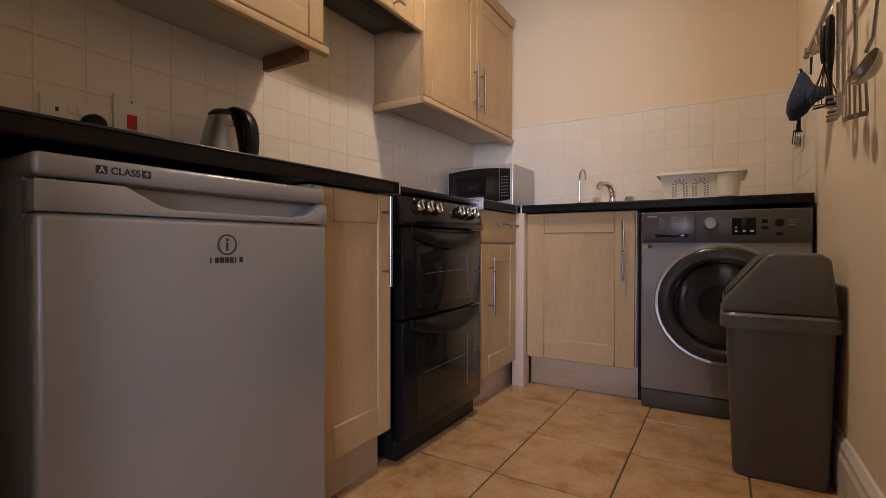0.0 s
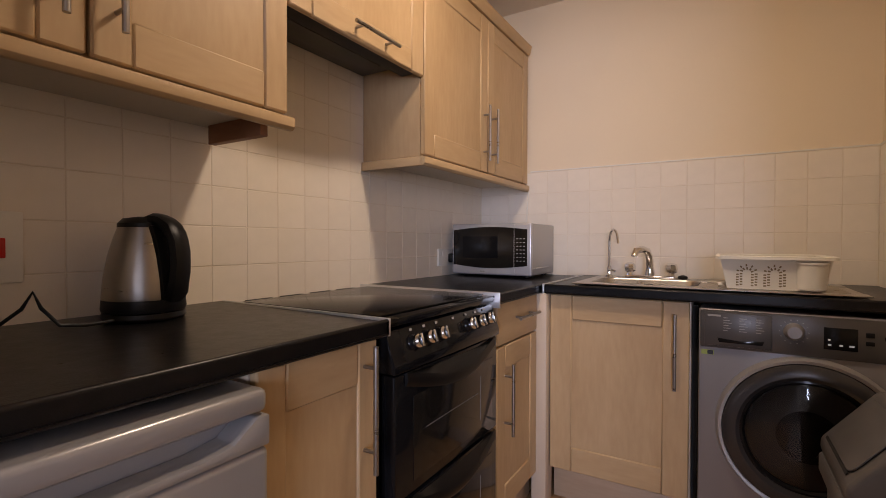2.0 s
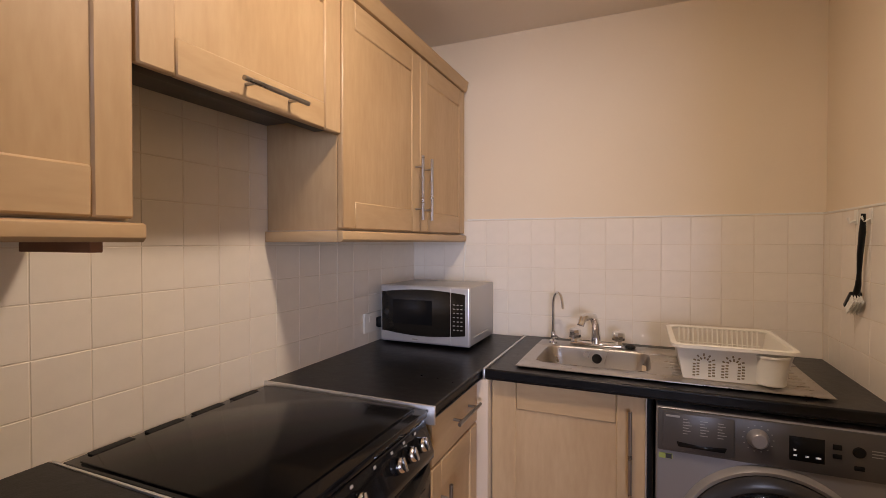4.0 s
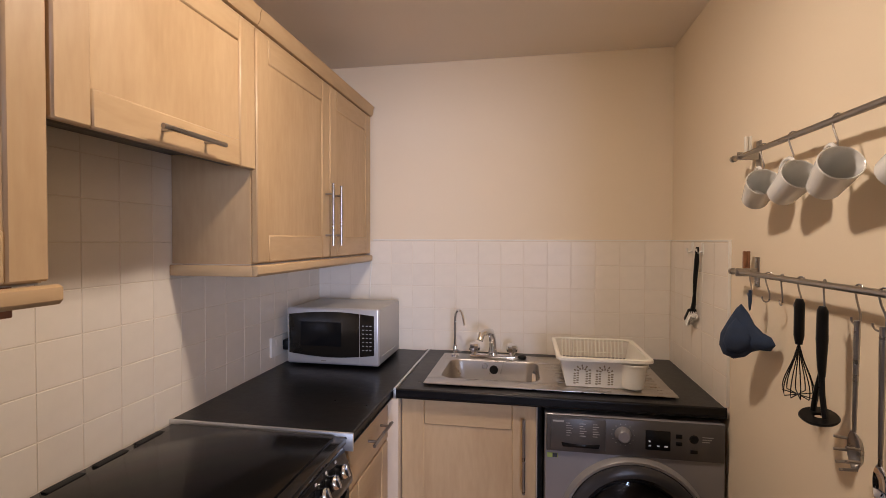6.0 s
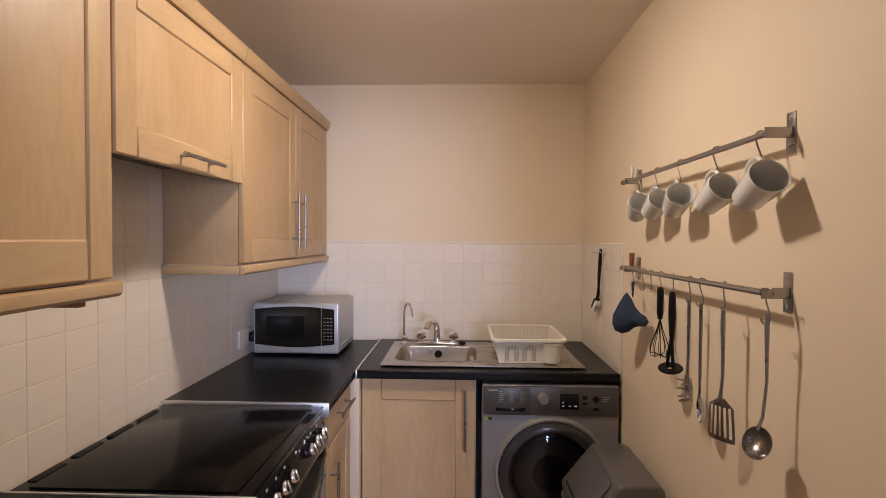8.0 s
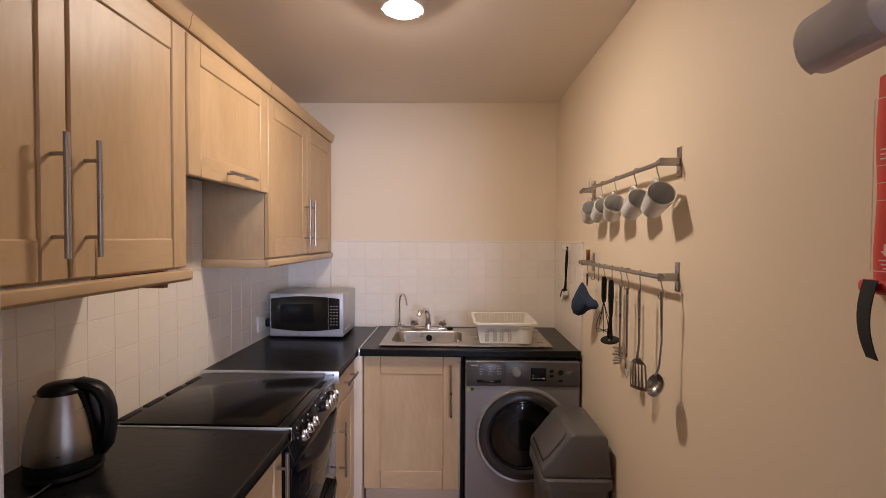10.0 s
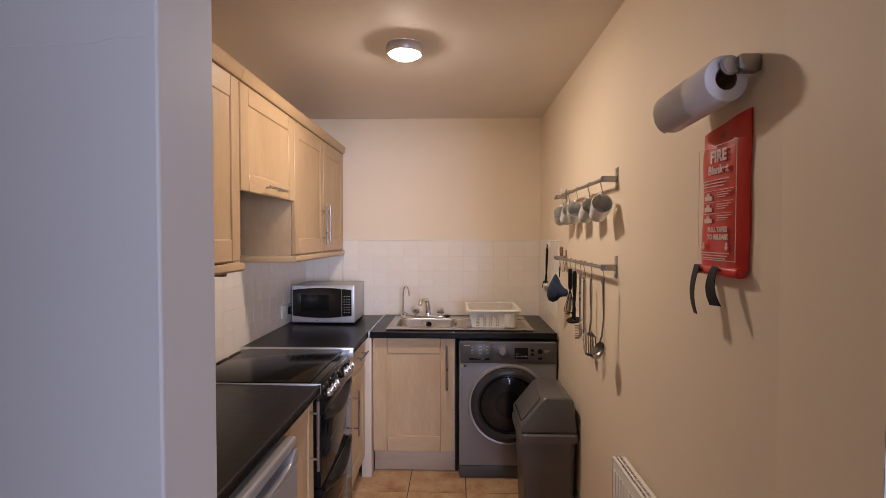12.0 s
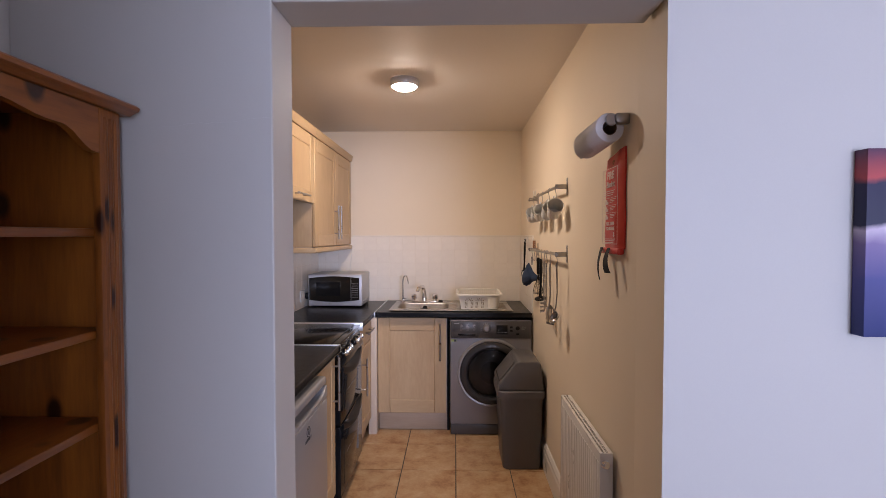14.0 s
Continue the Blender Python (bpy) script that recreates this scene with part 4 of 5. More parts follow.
pts = [(-0.80, 0.934, 1.012), (-0.79, 0.930, 0.985), (-0.785, 0.93, 0.93), (-0.77, 0.95, 0.908), (-0.72, 0.99, 0.906), (-0.70, 1.03, 0.945), (-0.695, 1.045, 0.975), (-0.69, 1.055, 0.945), (-0.68, 1.08, 0.91), (-0.67, 1.12, 0.906), (-0.675, 1.17, 0.907)]
part("cord", tube(pts, 0.0035, 8), BLACK, kt)
b = lathe([(0.0, 0.036), (0.014, 0.035), (0.023, 0.029), (0.027, 0.018), (0.028, 0.0), (0.0, -0.0005)], pose(-0.8265, 0.934, 1.026, 0, 90), 28)
part("plug", b, BLACK, kt)


# ---- sockets ----
def face_plate(name, y0, y1, z0, z1, label, category):
    t = thing(name, (LEFT + TILE_F, (y0 + y1) / 2, z0), label, category)
    part("plate", box(LEFT + TILE_F - 0.001, LEFT + TILE_F + 0.010, y0, y1, z0, z1, 0.003), WHITE_PLASTIC, t)
    return t


PX = LEFT + TILE_F + 0.010
so = face_plate("double_socket", 0.822, 0.972, 0.995, 1.082, "white double wall socket with a black plug in it", "socket")
# dark patches on the plate paint the shade in the pin holes
for y, z, hy, hz in ((0.856, 1.050, 0.007, 0.011), (0.843, 1.026, 0.011, 0.007), (0.869, 1.026, 0.011, 0.007)):
    part("pin_hole", box(PX - 0.0005, PX + 0.0004, y - hy / 2, y + hy / 2, z - hz / 2, z + hz / 2, 0), DARK_INK, so)
for y in (0.885, 0.906):
    part("rocker", box(PX, PX + 0.003, y - 0.007, y + 0.007, 1.045, 1.067, 0.001), WHITE_PLASTIC, so)
sw = face_plate("cooker_switch", 0.985, 1.073, 0.985, 1.128, "white cooker isolator plate with a red rocker switch", "switch")
part("red_rocker", box(PX, PX + 0.005, 1.018, 1.044, 1.035, 1.075, 0.002), RED, sw, "red rocker")
for z in (1.003, 1.112):
    part("screw", lathe([(0, 0.001), (0.003, 0.0008), (0.004, 0)], pose(PX, 1.031, z, 0, 90), 10), GREY_INK, sw)
so = face_plate("double_socket", 2.68, 2.815, 0.95, 1.035, "white double wall socket beside the microwave", "socket")
part("rocker", box(PX, PX + 0.003, 2.712, 2.728, 0.998, 1.02, 0.001), WHITE_PLASTIC, so)
solid("microwave_plug", box(PX + 0.0005, PX + 0.030, 2.765, 2.808, 0.965, 1.012, 0.008), BLACK, "black plug pushed into the wall socket", "plug")
cord = tube([(-0.545, 3.145, CZ0 - 0.002), (-0.54, 3.160, CZ0 - 0.05), (-0.55, 3.164, 1.25), (-0.552, 3.164, 1.16)], 0.003, 8)
solid("cable", cord, WHITE_PLASTIC, "thin white cable hanging below the wall cabinet", "cable")


# ---- sink ----
sk = thing("sink", (0.32, 2.82, CT), "stainless steel inset sink with a ribbed drainer", "sink")
S0, S1, SY0, SY1 = -0.145, 0.785, 2.605, 3.10
HB = (-0.095, 0.305, 2.690, 2.985)      # bowl
z0, z1 = CT + 0.0005, CT + 0.0045
b = box(S0, S1, SY0, HB[2], z0, z1, 0.002)
box(S0, S1, HB[3], SY1, z0, z1, 0.002, b)
box(S0, HB[0], HB[2] - 0.002, HB[3] + 0.002, z0, z1 - 0.0006, 0, b)
box(HB[1], S1, HB[2] - 0.002, HB[3] + 0.002, z0, z1 - 0.003, 0, b)
part("rim", b, SINK_STEEL, sk)
b = loft([(rounded(HB[0], HB[1], HB[2], HB[3], 0.055), z1), (rounded(HB[0] + 0.004, HB[1] - 0.004, HB[2] + 0.004, HB[3] - 0.004, 0.055), z1 - 0.008),
          (rounded(HB[0] + 0.016, HB[1] - 0.016, HB[2] + 0.016, HB[3] - 0.016, 0.05), z1 - 0.13), (rounded(HB[0] + 0.035, HB[1] - 0.035, HB[2] + 0.035, HB[3] - 0.035, 0.04), z1 - 0.15)], cap=False)
floor_face = bmesh.ops.holes_fill(b, edges=[e for e in b.edges if e.is_boundary and e.verts[0].co.z < z1 - 0.1])
part("bowl", b, SINK_STEEL, sk, "deep steel bowl")
b = bmesh.new()
for sx, sy in ((0, 0), (1, 0), (0, 1), (1, 1)):
    cx, cy = (HB[0], HB[1])[sx], (HB[2], HB[3])[sy]
    s, t = (1, -1)[sx], (1, -1)[sy]
    pts = [(cx, cy)] + [(cx + s * (0.055 - 0.055 * math.cos(a)), cy + t * (0.055 - 0.055 * math.sin(a))) for a in (math.pi / 2 * k / 6 for k in range(7))][::-1]
    prism(pts, z1 - 0.003, z1 - 0.0008, bm=b)
part("bowl_corners", b, SINK_STEEL, sk)
b = bmesh.new()
for k in range(9):
    tube([(0.37, 2.675 + 0.04 * k, z1 - 0.003), (0.75, 2.675 + 0.04 * k, z1 - 0.003)], 0.004, 8, b)
part("drainer_ribs", b, SINK_STEEL, sk)
part("overflow", lathe([(0.0, 0.001), (0.010, 0.0015), (0.017, 0.003), (0.020, 0.0)], pose(0.105, HB[3] - 0.007, CT - 0.035, 85), 24), BLACK, sk, "dark round overflow")
part("waste", lathe([(0.0, 0.001), (0.025, 0.002), (0.034, 0.004), (0.038, 0)], pose(0.105, 2.82, z1 - 0.1495), 28), CHROME, sk)
solid("sink_plug", lathe([(0, 0), (0.017, 0), (0.021, 0.006), (0.018, 0.014), (0.008, 0.018), (0, 0.019)], pose(0.232, 3.045, z1 + 0.0005), 24), BLACK, "black rubber plug lying behind the sink bowl", "plug")
solid("plug_chain", tube([(0.225, 3.03, z1 + 0.002), (0.18, 3.0, z1 + 0.002), (0.15, 2.985, z1), (0.135, 2.962, 0.85)], 0.0012, 6), STEEL, "thin chain of the sink plug", "chain")
tp = thing("mixer_tap", (0.095, 3.05, CT), "chrome two-handled deck mixer tap with a swan spout", "tap")
TY, TZ = 3.048, z1
part("bridge", box(-0.012, 0.202, TY - 0.019, TY + 0.019, TZ, TZ + 0.014, 0.006, seg=3), CHROME, tp)
pts = [(0.095, TY, TZ + 0.012), (0.095, TY, TZ + 0.055), (0.094, TY - 0.010, TZ + 0.095), (0.086, TY - 0.035, TZ + 0.127), (0.072, TY - 0.075, TZ + 0.135), (0.052, TY - 0.112, TZ + 0.128), (0.045, TY - 0.122, TZ + 0.104)]
part("spout", tube(pts, 0.012, 14, radii=[0.024, 0.018, 0.017, 0.0165, 0.0155, 0.015, 0.0145]), CHROME, tp)
for x in (0.008, 0.185):
    part("tap_head", lathe([(0.016, 0.013), (0.014, 0.026), (0.024, 0.031), (0.027, 0.046), (0.024, 0.064), (0.012, 0.071), (0.0, 0.072)], pose(x, TY, TZ), 8), CHROME, tp, "faceted chrome tap head")
ft = thing("filter_tap", (-0.085, 3.04, CT), "slim chrome swan-neck filter tap", "tap")
pts = [(-0.085, 3.045, TZ), (-0.085, 3.045, TZ + 0.168)] + [(-0.085 + 0.042 * (1 - math.cos(a)) * 0.6, 3.045 - 0.055 * (1 - math.cos(a)) * 0.6, TZ + 0.168 + 0.058 * math.sin(a)) for a in (math.pi * k / 10 for k in range(1, 10))] + [(-0.032, 2.975, TZ + 0.160)]
part("neck", tube(pts, 0.006, 10), CHROME, ft)
part("foot", lathe([(0.020, 0), (0.018, 0.008), (0.010, 0.014), (0.010, 0.045), (0.008, 0.05)], pose(-0.085, 3.045, TZ), 20), CHROME, ft)
part("lever", tube([(-0.085, 3.035, TZ + 0.032), (-0.065, 3.01, TZ + 0.036), (-0.05, 3.0, TZ + 0.03)], 0.005, 8), CHROME, ft)

# ---- dish rack ----
dr = thing("dish_rack", (0.55, 2.83, CT), "off-white plastic dish drainer standing on the steel drainer", "dish rack")
R0, R1, RY0, RY1, RZ0, RZ1 = 0.400, 0.672, 2.66, 2.965, CT + 0.0075, 1.024


def rack_ring(s, z):
    return rounded(R0 - 0.03 * s, R1 + 0.03 * s, RY0 - 0.03 * s, RY1 + 0.03 * s, 0.03), z


part("rim", loft([rack_ring(0.8, RZ1 - 0.012), rack_ring(1.25, RZ1 - 0.012), rack_ring(1.25, RZ1 - 0.002), rack_ring(1.15, RZ1), rack_ring(0.8, RZ1), rack_ring(0.72, RZ1 - 0.004), rack_ring(0.8, RZ1 - 0.012)], cap=False), RACK_WHITE, dr, "wide rolled rim")
RH = RZ1 - RZ0
lean = 0.024 / RH            # the sides lean out
for nm, m, wdt in (("front_side", axes((R0, RY0, RZ0), (1, 0, 0), (0, -lean, 1), (0, -1, -lean)), R1 - R0),
                   ("end_side", axes((R0, RY1, RZ0), (0, -1, 0), (-lean, 0, 1), (-1, 0, -lean)), RY1 - RY0),
                   ("end_side", axes((R1, RY0, RZ0), (0, 1, 0), (lean, 0, 1), (1, 0, -lean)), RY1 - RY0)):
    b = prism([(-0.001, 0), (wdt + 0.001, 0), (wdt + 0.020, RH - 0.006), (-0.020, RH - 0.006)], -0.003, 0.0, m)
    part(nm, b, RACK_WHITE, dr)
part("foot_rail", box(R0, R1, RY1 - 0.006, RY1, RZ0, RZ0 + 0.014, 0.002), RACK_WHITE, dr)
for k in range(17):
    x = R0 + 0.008 + 0.016 * k
    part("plate_bar", tube([(x, RY1 + 0.022, RZ1 - 0.006), (x, RY1 - 0.004, RZ0 + 0.010), (x, RY0 + 0.004, RZ0 + 0.006)], 0.0030, 6), RACK_WHITE, dr)
for z in (0.030, 0.058):
    part("cross_bar", tube([(R0, RY1 + z * lean - 0.003, RZ0 + z), (R1, RY1 + z * lean - 0.003, RZ0 + z)], 0.0022, 6), RACK_WHITE, dr)
# two horseshoes of short slots in the front: patches painted with their inner shade
fmx = axes((R0, RY0, RZ0), (1, 0, 0), (0, -lean, 1), (0, -1, -lean))
for cx in (0.058, 0.138):
    path = [(-0.022, 0.014 + 0.0095 * k, 0) for k in range(5)] + [(-0.022 * math.cos(a), 0.058 + 0.020 * math.sin(a), math.degrees(a)) for a in (math.pi * (k + 0.5) / 5 for k in range(5))] + [(0.022, 0.052 - 0.0095 * k, 180) for k in range(5)]
    for u, v, turn in path:
        for off in (-0.0055, 0.0055):
            b = box(-0.0040, 0.0040, -0.0024, 0.0024, 0.0, 0.0006, 0)
            b.transform(fmx @ pose(cx + u, v, 0) @ pose(0, 0, 0.0002, 0, 0, -turn) @ pose(off, 0.0012 if off > 0 else -0.0012, 0))
            part("slot", b, SLOT_SHADE, dr)
part("cutlery_cup", lathe([(0.036, 0.0), (0.040, 0.004), (0.049, 0.085), (0.052, 0.086), (0.052, 0.092), (0.046, 0.092), (0.036, 0.008), (0, 0.006)], pose(0.640, 2.668, RZ0 + 0.004), 32), RACK_WHITE, dr, "round cutlery cup")


# ---- hanging rails ----
RX = RIGHT - 0.052
def hanging_rail(z, y0, y1, label):
    t = thing("hanging_rail", (RIGHT, (y0 + y1) / 2, z), label, "rail", "hanging rails")
    part("bar", tube([(RX, y0, z), (RX, y1 + 0.02, z)], 0.0075, 14), STEEL, t)
    part("end_cap", lathe([(0.0, 0), (0.0098, 0), (0.0098, 0.012), (0, 0.013)], pose(RX, y1 + 0.008, z, -90), 16), STEEL, t)
    for y in (y0 - 0.004, y1 - 0.03):
        br = part("bracket", box(RIGHT - 0.004, RIGHT - 0.0002, y - 0.013, y + 0.013, z - 0.042, z + 0.045, 0.001), STEEL, t, "steel wall bracket")
        part("arm", box(RX - 0.012, RIGHT - 0.0042, y - 0.010, y - 0.006, z - 0.012, z + 0.012, 0.002), STEEL, br)
        for dz in (-0.03, 0.033):
            part("screw", lathe([(0, 0.0012), (0.003, 0.001), (0.0045, 0)], pose(RIGHT - 0.0042, y, z + dz, 0, -90), 10), GREY_INK, br)
    return t


Z1, Z2, RY_0, RY_1 = 1.708, 1.366, 1.535, 2.39
hanging_rail(Z1, RY_0, RY_1, "brushed steel wall rail with five white mugs")
hanging_rail(Z2, RY_0, RY_1, "brushed steel wall rail with kitchen utensils")


def s_hook_mesh(drop=0.056):
    pts = []
    for k in range(9):
        a = radians(200 - 200 * k / 8)
        pts.append((0, 0.011 * math.cos(a), 0.0095 + 0.0 + 0.011 * math.sin(a) - 0.0095))
    pts += [(0, 0.006, -0.02), (0, -0.003, -drop + 0.012)]
    for k in range(1, 9):
        a = radians(170 + 200 * k / 8)
        pts.append((0, 0.008 + 0.011 * math.cos(a) + 0.0, -drop + 0.011 * math.sin(a)))
    return tube(pts, 0.0020, 7)


hook0 = solid("s_hook", s_hook_mesh(), STEEL, "thin steel S-hook hanging on the rail", "hook", "S-hooks")
hook0.matrix_basis = pose(RX, 1.555, Z1, 0, 0, 20)
MUGS = [(1.555, 0), (1.728, 6), (1.925, -6), (2.085, 4), (2.225, -6)]
for y, a in MUGS[1:]:
    copy_thing(hook0, pose(RX, y, Z1, 0, 0, 20 + a))
UT = {"ladle": 1.515, "slice": 1.68, "spoon": 1.785, "server": 1.85, "masher": 1.955, "whisk": 2.04, "spare": 2.12, "spare2": 2.185, "mitt": 2.28}
for k, y in enumerate(UT.values()):
    copy_thing(hook0, pose(RX, y, Z2, 0, 0, (15, -10, 25, 5, -20)[k % 5]))


def mug(m, label):
    t = thing("mug", (0, 0, 0), label, "mug", "hanging mugs")
    part("cup", lathe([(0.0, 0.0), (0.030, 0.0), (0.034, 0.004), (0.0385, 0.05), (0.043, 0.098), (0.0415, 0.100), (0.0395, 0.098), (0.035, 0.05), (0.030, 0.008), (0.0, 0.006)], None, 40), CERAMIC, t)
    pts = [(0.0375 + 0.034 * math.sin(a), 0, 0.053 + 0.036 * math.cos(a)) for a in (math.pi * k / 12 for k in range(13))]
    part("handle", tube(pts, 0.0052, 10), CERAMIC, t)
    t.matrix_basis = m
    return t


# hung by the handle, mouth tipped towards the walker
base = mug(axes((0, 0, 0), (1, 0, 0), (0, 1, 0), (0, 0, 1)), "white ceramic mug hanging by its handle from a hook")
for k, (y, turn) in enumerate(MUGS):
    out = Vector((math.sin(radians(-4 + turn)), -math.cos(radians(-4 + turn)), 0.50)).normalized()
    up = Vector((0, 0, 1))
    up = (up - out * up.dot(out)).normalized()
    side = out.cross(up)
    m = axes((RX - 0.010, y + 0.012, Z1 - 0.056), up, side, out) @ Matrix.Scale(0.96, 4) @ pose(-0.068, 0, -0.053)
    if k == 0:
        base.matrix_basis = m
    else:
        copy_thing(base, m)


def hung(y, drop=0.058):
    return (RX - 0.003, y, Z2 - drop)


# ladle
x, y, z = hung(UT["ladle"], 0.042)
t = thing("ladle", (x, y, z), "steel soup ladle hanging from the lower rail", "utensil", "hanging utensils")
part("shaft", tube([(x, y, z), (x, y, z - 0.03), (x + 0.004, y + 0.004, z - 0.15), (x - 0.002, y + 0.006, z - 0.225), (x - 0.012, y + 0.006, z - 0.252)], 0.004, 8, radii=[0.0045, 0.005, 0.003, 0.0035, 0.004]), STEEL, t)
b = lathe([(0.0, -0.030), (0.022, -0.026), (0.038, -0.012), (0.0445, 0.004), (0.043, 0.004), (0.036, -0.010), (0.021, -0.023), (0.0, -0.027)], axes((x - 0.012, y + 0.006, z - 0.280), (0, 0.85, 0.5), (0.45, -0.45, 0.77), (-0.8, -0.55, 0.2)) @ Matrix.Scale(0.8, 4), 32)
part("bowl", b, STEEL, t)
# slotted slice
x, y, z = hung(UT["slice"])
t = thing("slotted_turner", (x, y, z), "steel slotted turner hanging from the lower rail", "utensil", "hanging utensils")
part("shaft", tube([(x, y, z), (x, y, z - 0.03), (x + 0.002, y, z - 0.17), (x - 0.004, y, z - 0.225)], 0.004, 8, radii=[0.005, 0.006, 0.0035, 0.005]), STEEL, t)
mm = axes((x - 0.004, y, z - 0.222), (0.42, -0.70, 0), (0, 0, -0.95), (0.857, 0.514, 0))
b = bmesh.new()
us = [-0.040 + 0.080 * k / 11 for k in range(12)]
grid = [[b.verts.new((u * wd + lean_, v, 0.006 * (u / 0.04) ** 2)) for u in us] for v, wd, lean_ in ((0.0, 0.22, 0.0), (0.022, 0.92, 0.0), (0.100, 1.04, 0.002), (0.112, 0.98, 0.002))]
for r in range(3):
    for k in range(11):
        if r == 1 and k % 2 == 1:
            continue                     # a slot
        b.faces.new((grid[r][k], grid[r][k + 1], grid[r + 1][k + 1], grid[r + 1][k]))
bmesh.ops.solidify(b, geom=b.faces[:], thickness=0.0016)
b.transform(mm)
part("blade", b, STEEL, t, "slotted steel blade")
# spoon
x, y, z = hung(UT["spoon"])
t = thing("serving_spoon", (x, y, z), "steel serving spoon hanging from the lower rail", "utensil", "hanging utensils")
part("shaft", tube([(x, y, z), (x, y, z - 0.03), (x, y, z - 0.25)], 0.004, 8, radii=[0.005, 0.0055, 0.0035]), STEEL, t)
b = lathe([(0.0, -0.014), (0.018, -0.011), (0.030, 0.0), (0.028, 0.001), (0.017, -0.009), (0.0, -0.012)], axes((x, y, z - 0.285), (0.2, 0.9, 0), (0, 0, -1.35), (-0.95, 0.2, 0)), 28)
part("bowl", b, CHROME, t)
# pasta server
x, y, z = hung(UT["server"])
t = thing("pasta_server", (x, y, z), "steel pasta server with teeth hanging from the lower rail", "utensil", "hanging utensils")
part("shaft", tube([(x, y, z), (x, y, z - 0.03), (x, y + 0.003, z - 0.215)], 0.004, 8, radii=[0.005, 0.0055, 0.0035]), STEEL, t)
mm = axes((x, y + 0.003, z - 0.25), (0.2, 0.97, 0), (0, 0, -1.3), (-0.97, 0.2, 0))
part("head", lathe([(0.0, -0.012), (0.02, -0.009), (0.030, 0.0), (0.028, 0.001), (0.018, -0.007), (0.0, -0.010)], mm, 24), STEEL, t)
b = bmesh.new()
for k in range(7):
    a = radians(-20 + 220 * k / 6)
    tube([mm @ Vector((0.029 * math.cos(a), 0.029 * math.sin(a), 0)), mm @ Vector((0.031 * math.cos(a), 0.031 * math.sin(a), 0.022))], 0.003, 6, b)
part("teeth", b, STEEL, t)
# masher
x, y, z = hung(UT["masher"], 0.045)
t = thing("masher", (x, y, z), "black plastic potato masher hanging from the lower rail", "utensil", "hanging utensils")
part("handle", tube([(x, y, z), (x, y, z - 0.01), (x, y, z - 0.07), (x, y, z - 0.13), (x, y - 0.002, z - 0.15)], 0.008, 10, radii=[0.006, 0.010, 0.011, 0.008, 0.006]), BLACK, t)
b = tube([(x, y, z - 0.14), (x, y + 0.018, z - 0.19), (x, y + 0.028, z - 0.235)], 0.0055, 8)
tube([(x, y, z - 0.14), (x, y - 0.004, z - 0.19), (x, y - 0.014, z - 0.235)], 0.0055, 8, b)
part("fork", b, BLACK, t)
b = lathe([(0.010, -0.003), (0.034, -0.003), (0.036, 0.0), (0.034, 0.003), (0.010, 0.003)], pose(x, y + 0.006, z - 0.238, 12, -10), 32)
part("plate", b, BLACK, t)
# whisk
x, y, z = hung(UT["whisk"], 0.04)
t = thing("whisk", (x, y, z), "black-handled balloon whisk hanging from the lower rail", "utensil", "hanging utensils")
part("handle", tube([(x, y, z), (x, y, z - 0.01), (x, y, z - 0.085), (x, y, z - 0.105)], 0.008, 12, radii=[0.007, 0.0105, 0.0105, 0.007]), BLACK, t)
for k in range(5):
    a = math.pi * k / 5
    pts = [(x + math.cos(a) * 0.030 * s * math.sin(math.pi * u) ** 0.8, y + math.sin(a) * 0.030 * s * math.sin(math.pi * u) ** 0.8, z - 0.10 - 0.125 * (1 - abs(1 - 2 * v)) ** 0.55)
           for v in (j / 16 for j in range(17)) for u, s in ((min(v, 1 - v) * 1.24, 1 if v < 0.5 else -1),)]
    part("wire", tube(pts, 0.0012, 6), BLACK, t)
# oven mitt: two quilted lobes
x, y, z = hung(UT["mitt"], 0.05)
t = thing("oven_mitt", (x, y, z), "small blue quilted oven mitt hanging by a loop", "mitt")
part("loop", tube([(x, y - 0.002, z + 0.004), (x, y - 0.006, z - 0.02), (x, y, z - 0.05), (x, y + 0.005, z - 0.02), (x, y + 0.002, z + 0.004)], 0.003, 8), DENIM, t)


def pad(outline, thick, m):
    b = bmesh.new()
    n = len(outline)
    cx, cy = sum(p[0] for p in outline) / n, sum(p[1] for p in outline) / n
    for sgn in (1, -1):
        rows = [[b.verts.new((cx + (px - cx) * s, cy + (py - cy) * s, sgn * thick * math.sqrt(max(0.0, 1 - s * s)) + 0.0015 * math.sin(px * 190) * math.sin(py * 190) * (s < 0.99))) for px, py in outline] for s in (1.0, 0.92, 0.75, 0.5, 0.25)]
        mid = b.verts.new((cx, cy, sgn * thick))
        for a, c in zip(rows, rows[1:]):
            for k in range(n):
                j = (k + 1) % n
                b.faces.new((a[k], a[j], c[j], c[k]))
        for k in range(n):
            b.faces.new((rows[-1][k], rows[-1][(k + 1) % n], mid))
    bmesh.ops.remove_doubles(b, verts=b.verts[:], dist=0.0004)
    bmesh.ops.recalc_face_normals(b, faces=b.faces[:])
    b.transform(m)
    return b


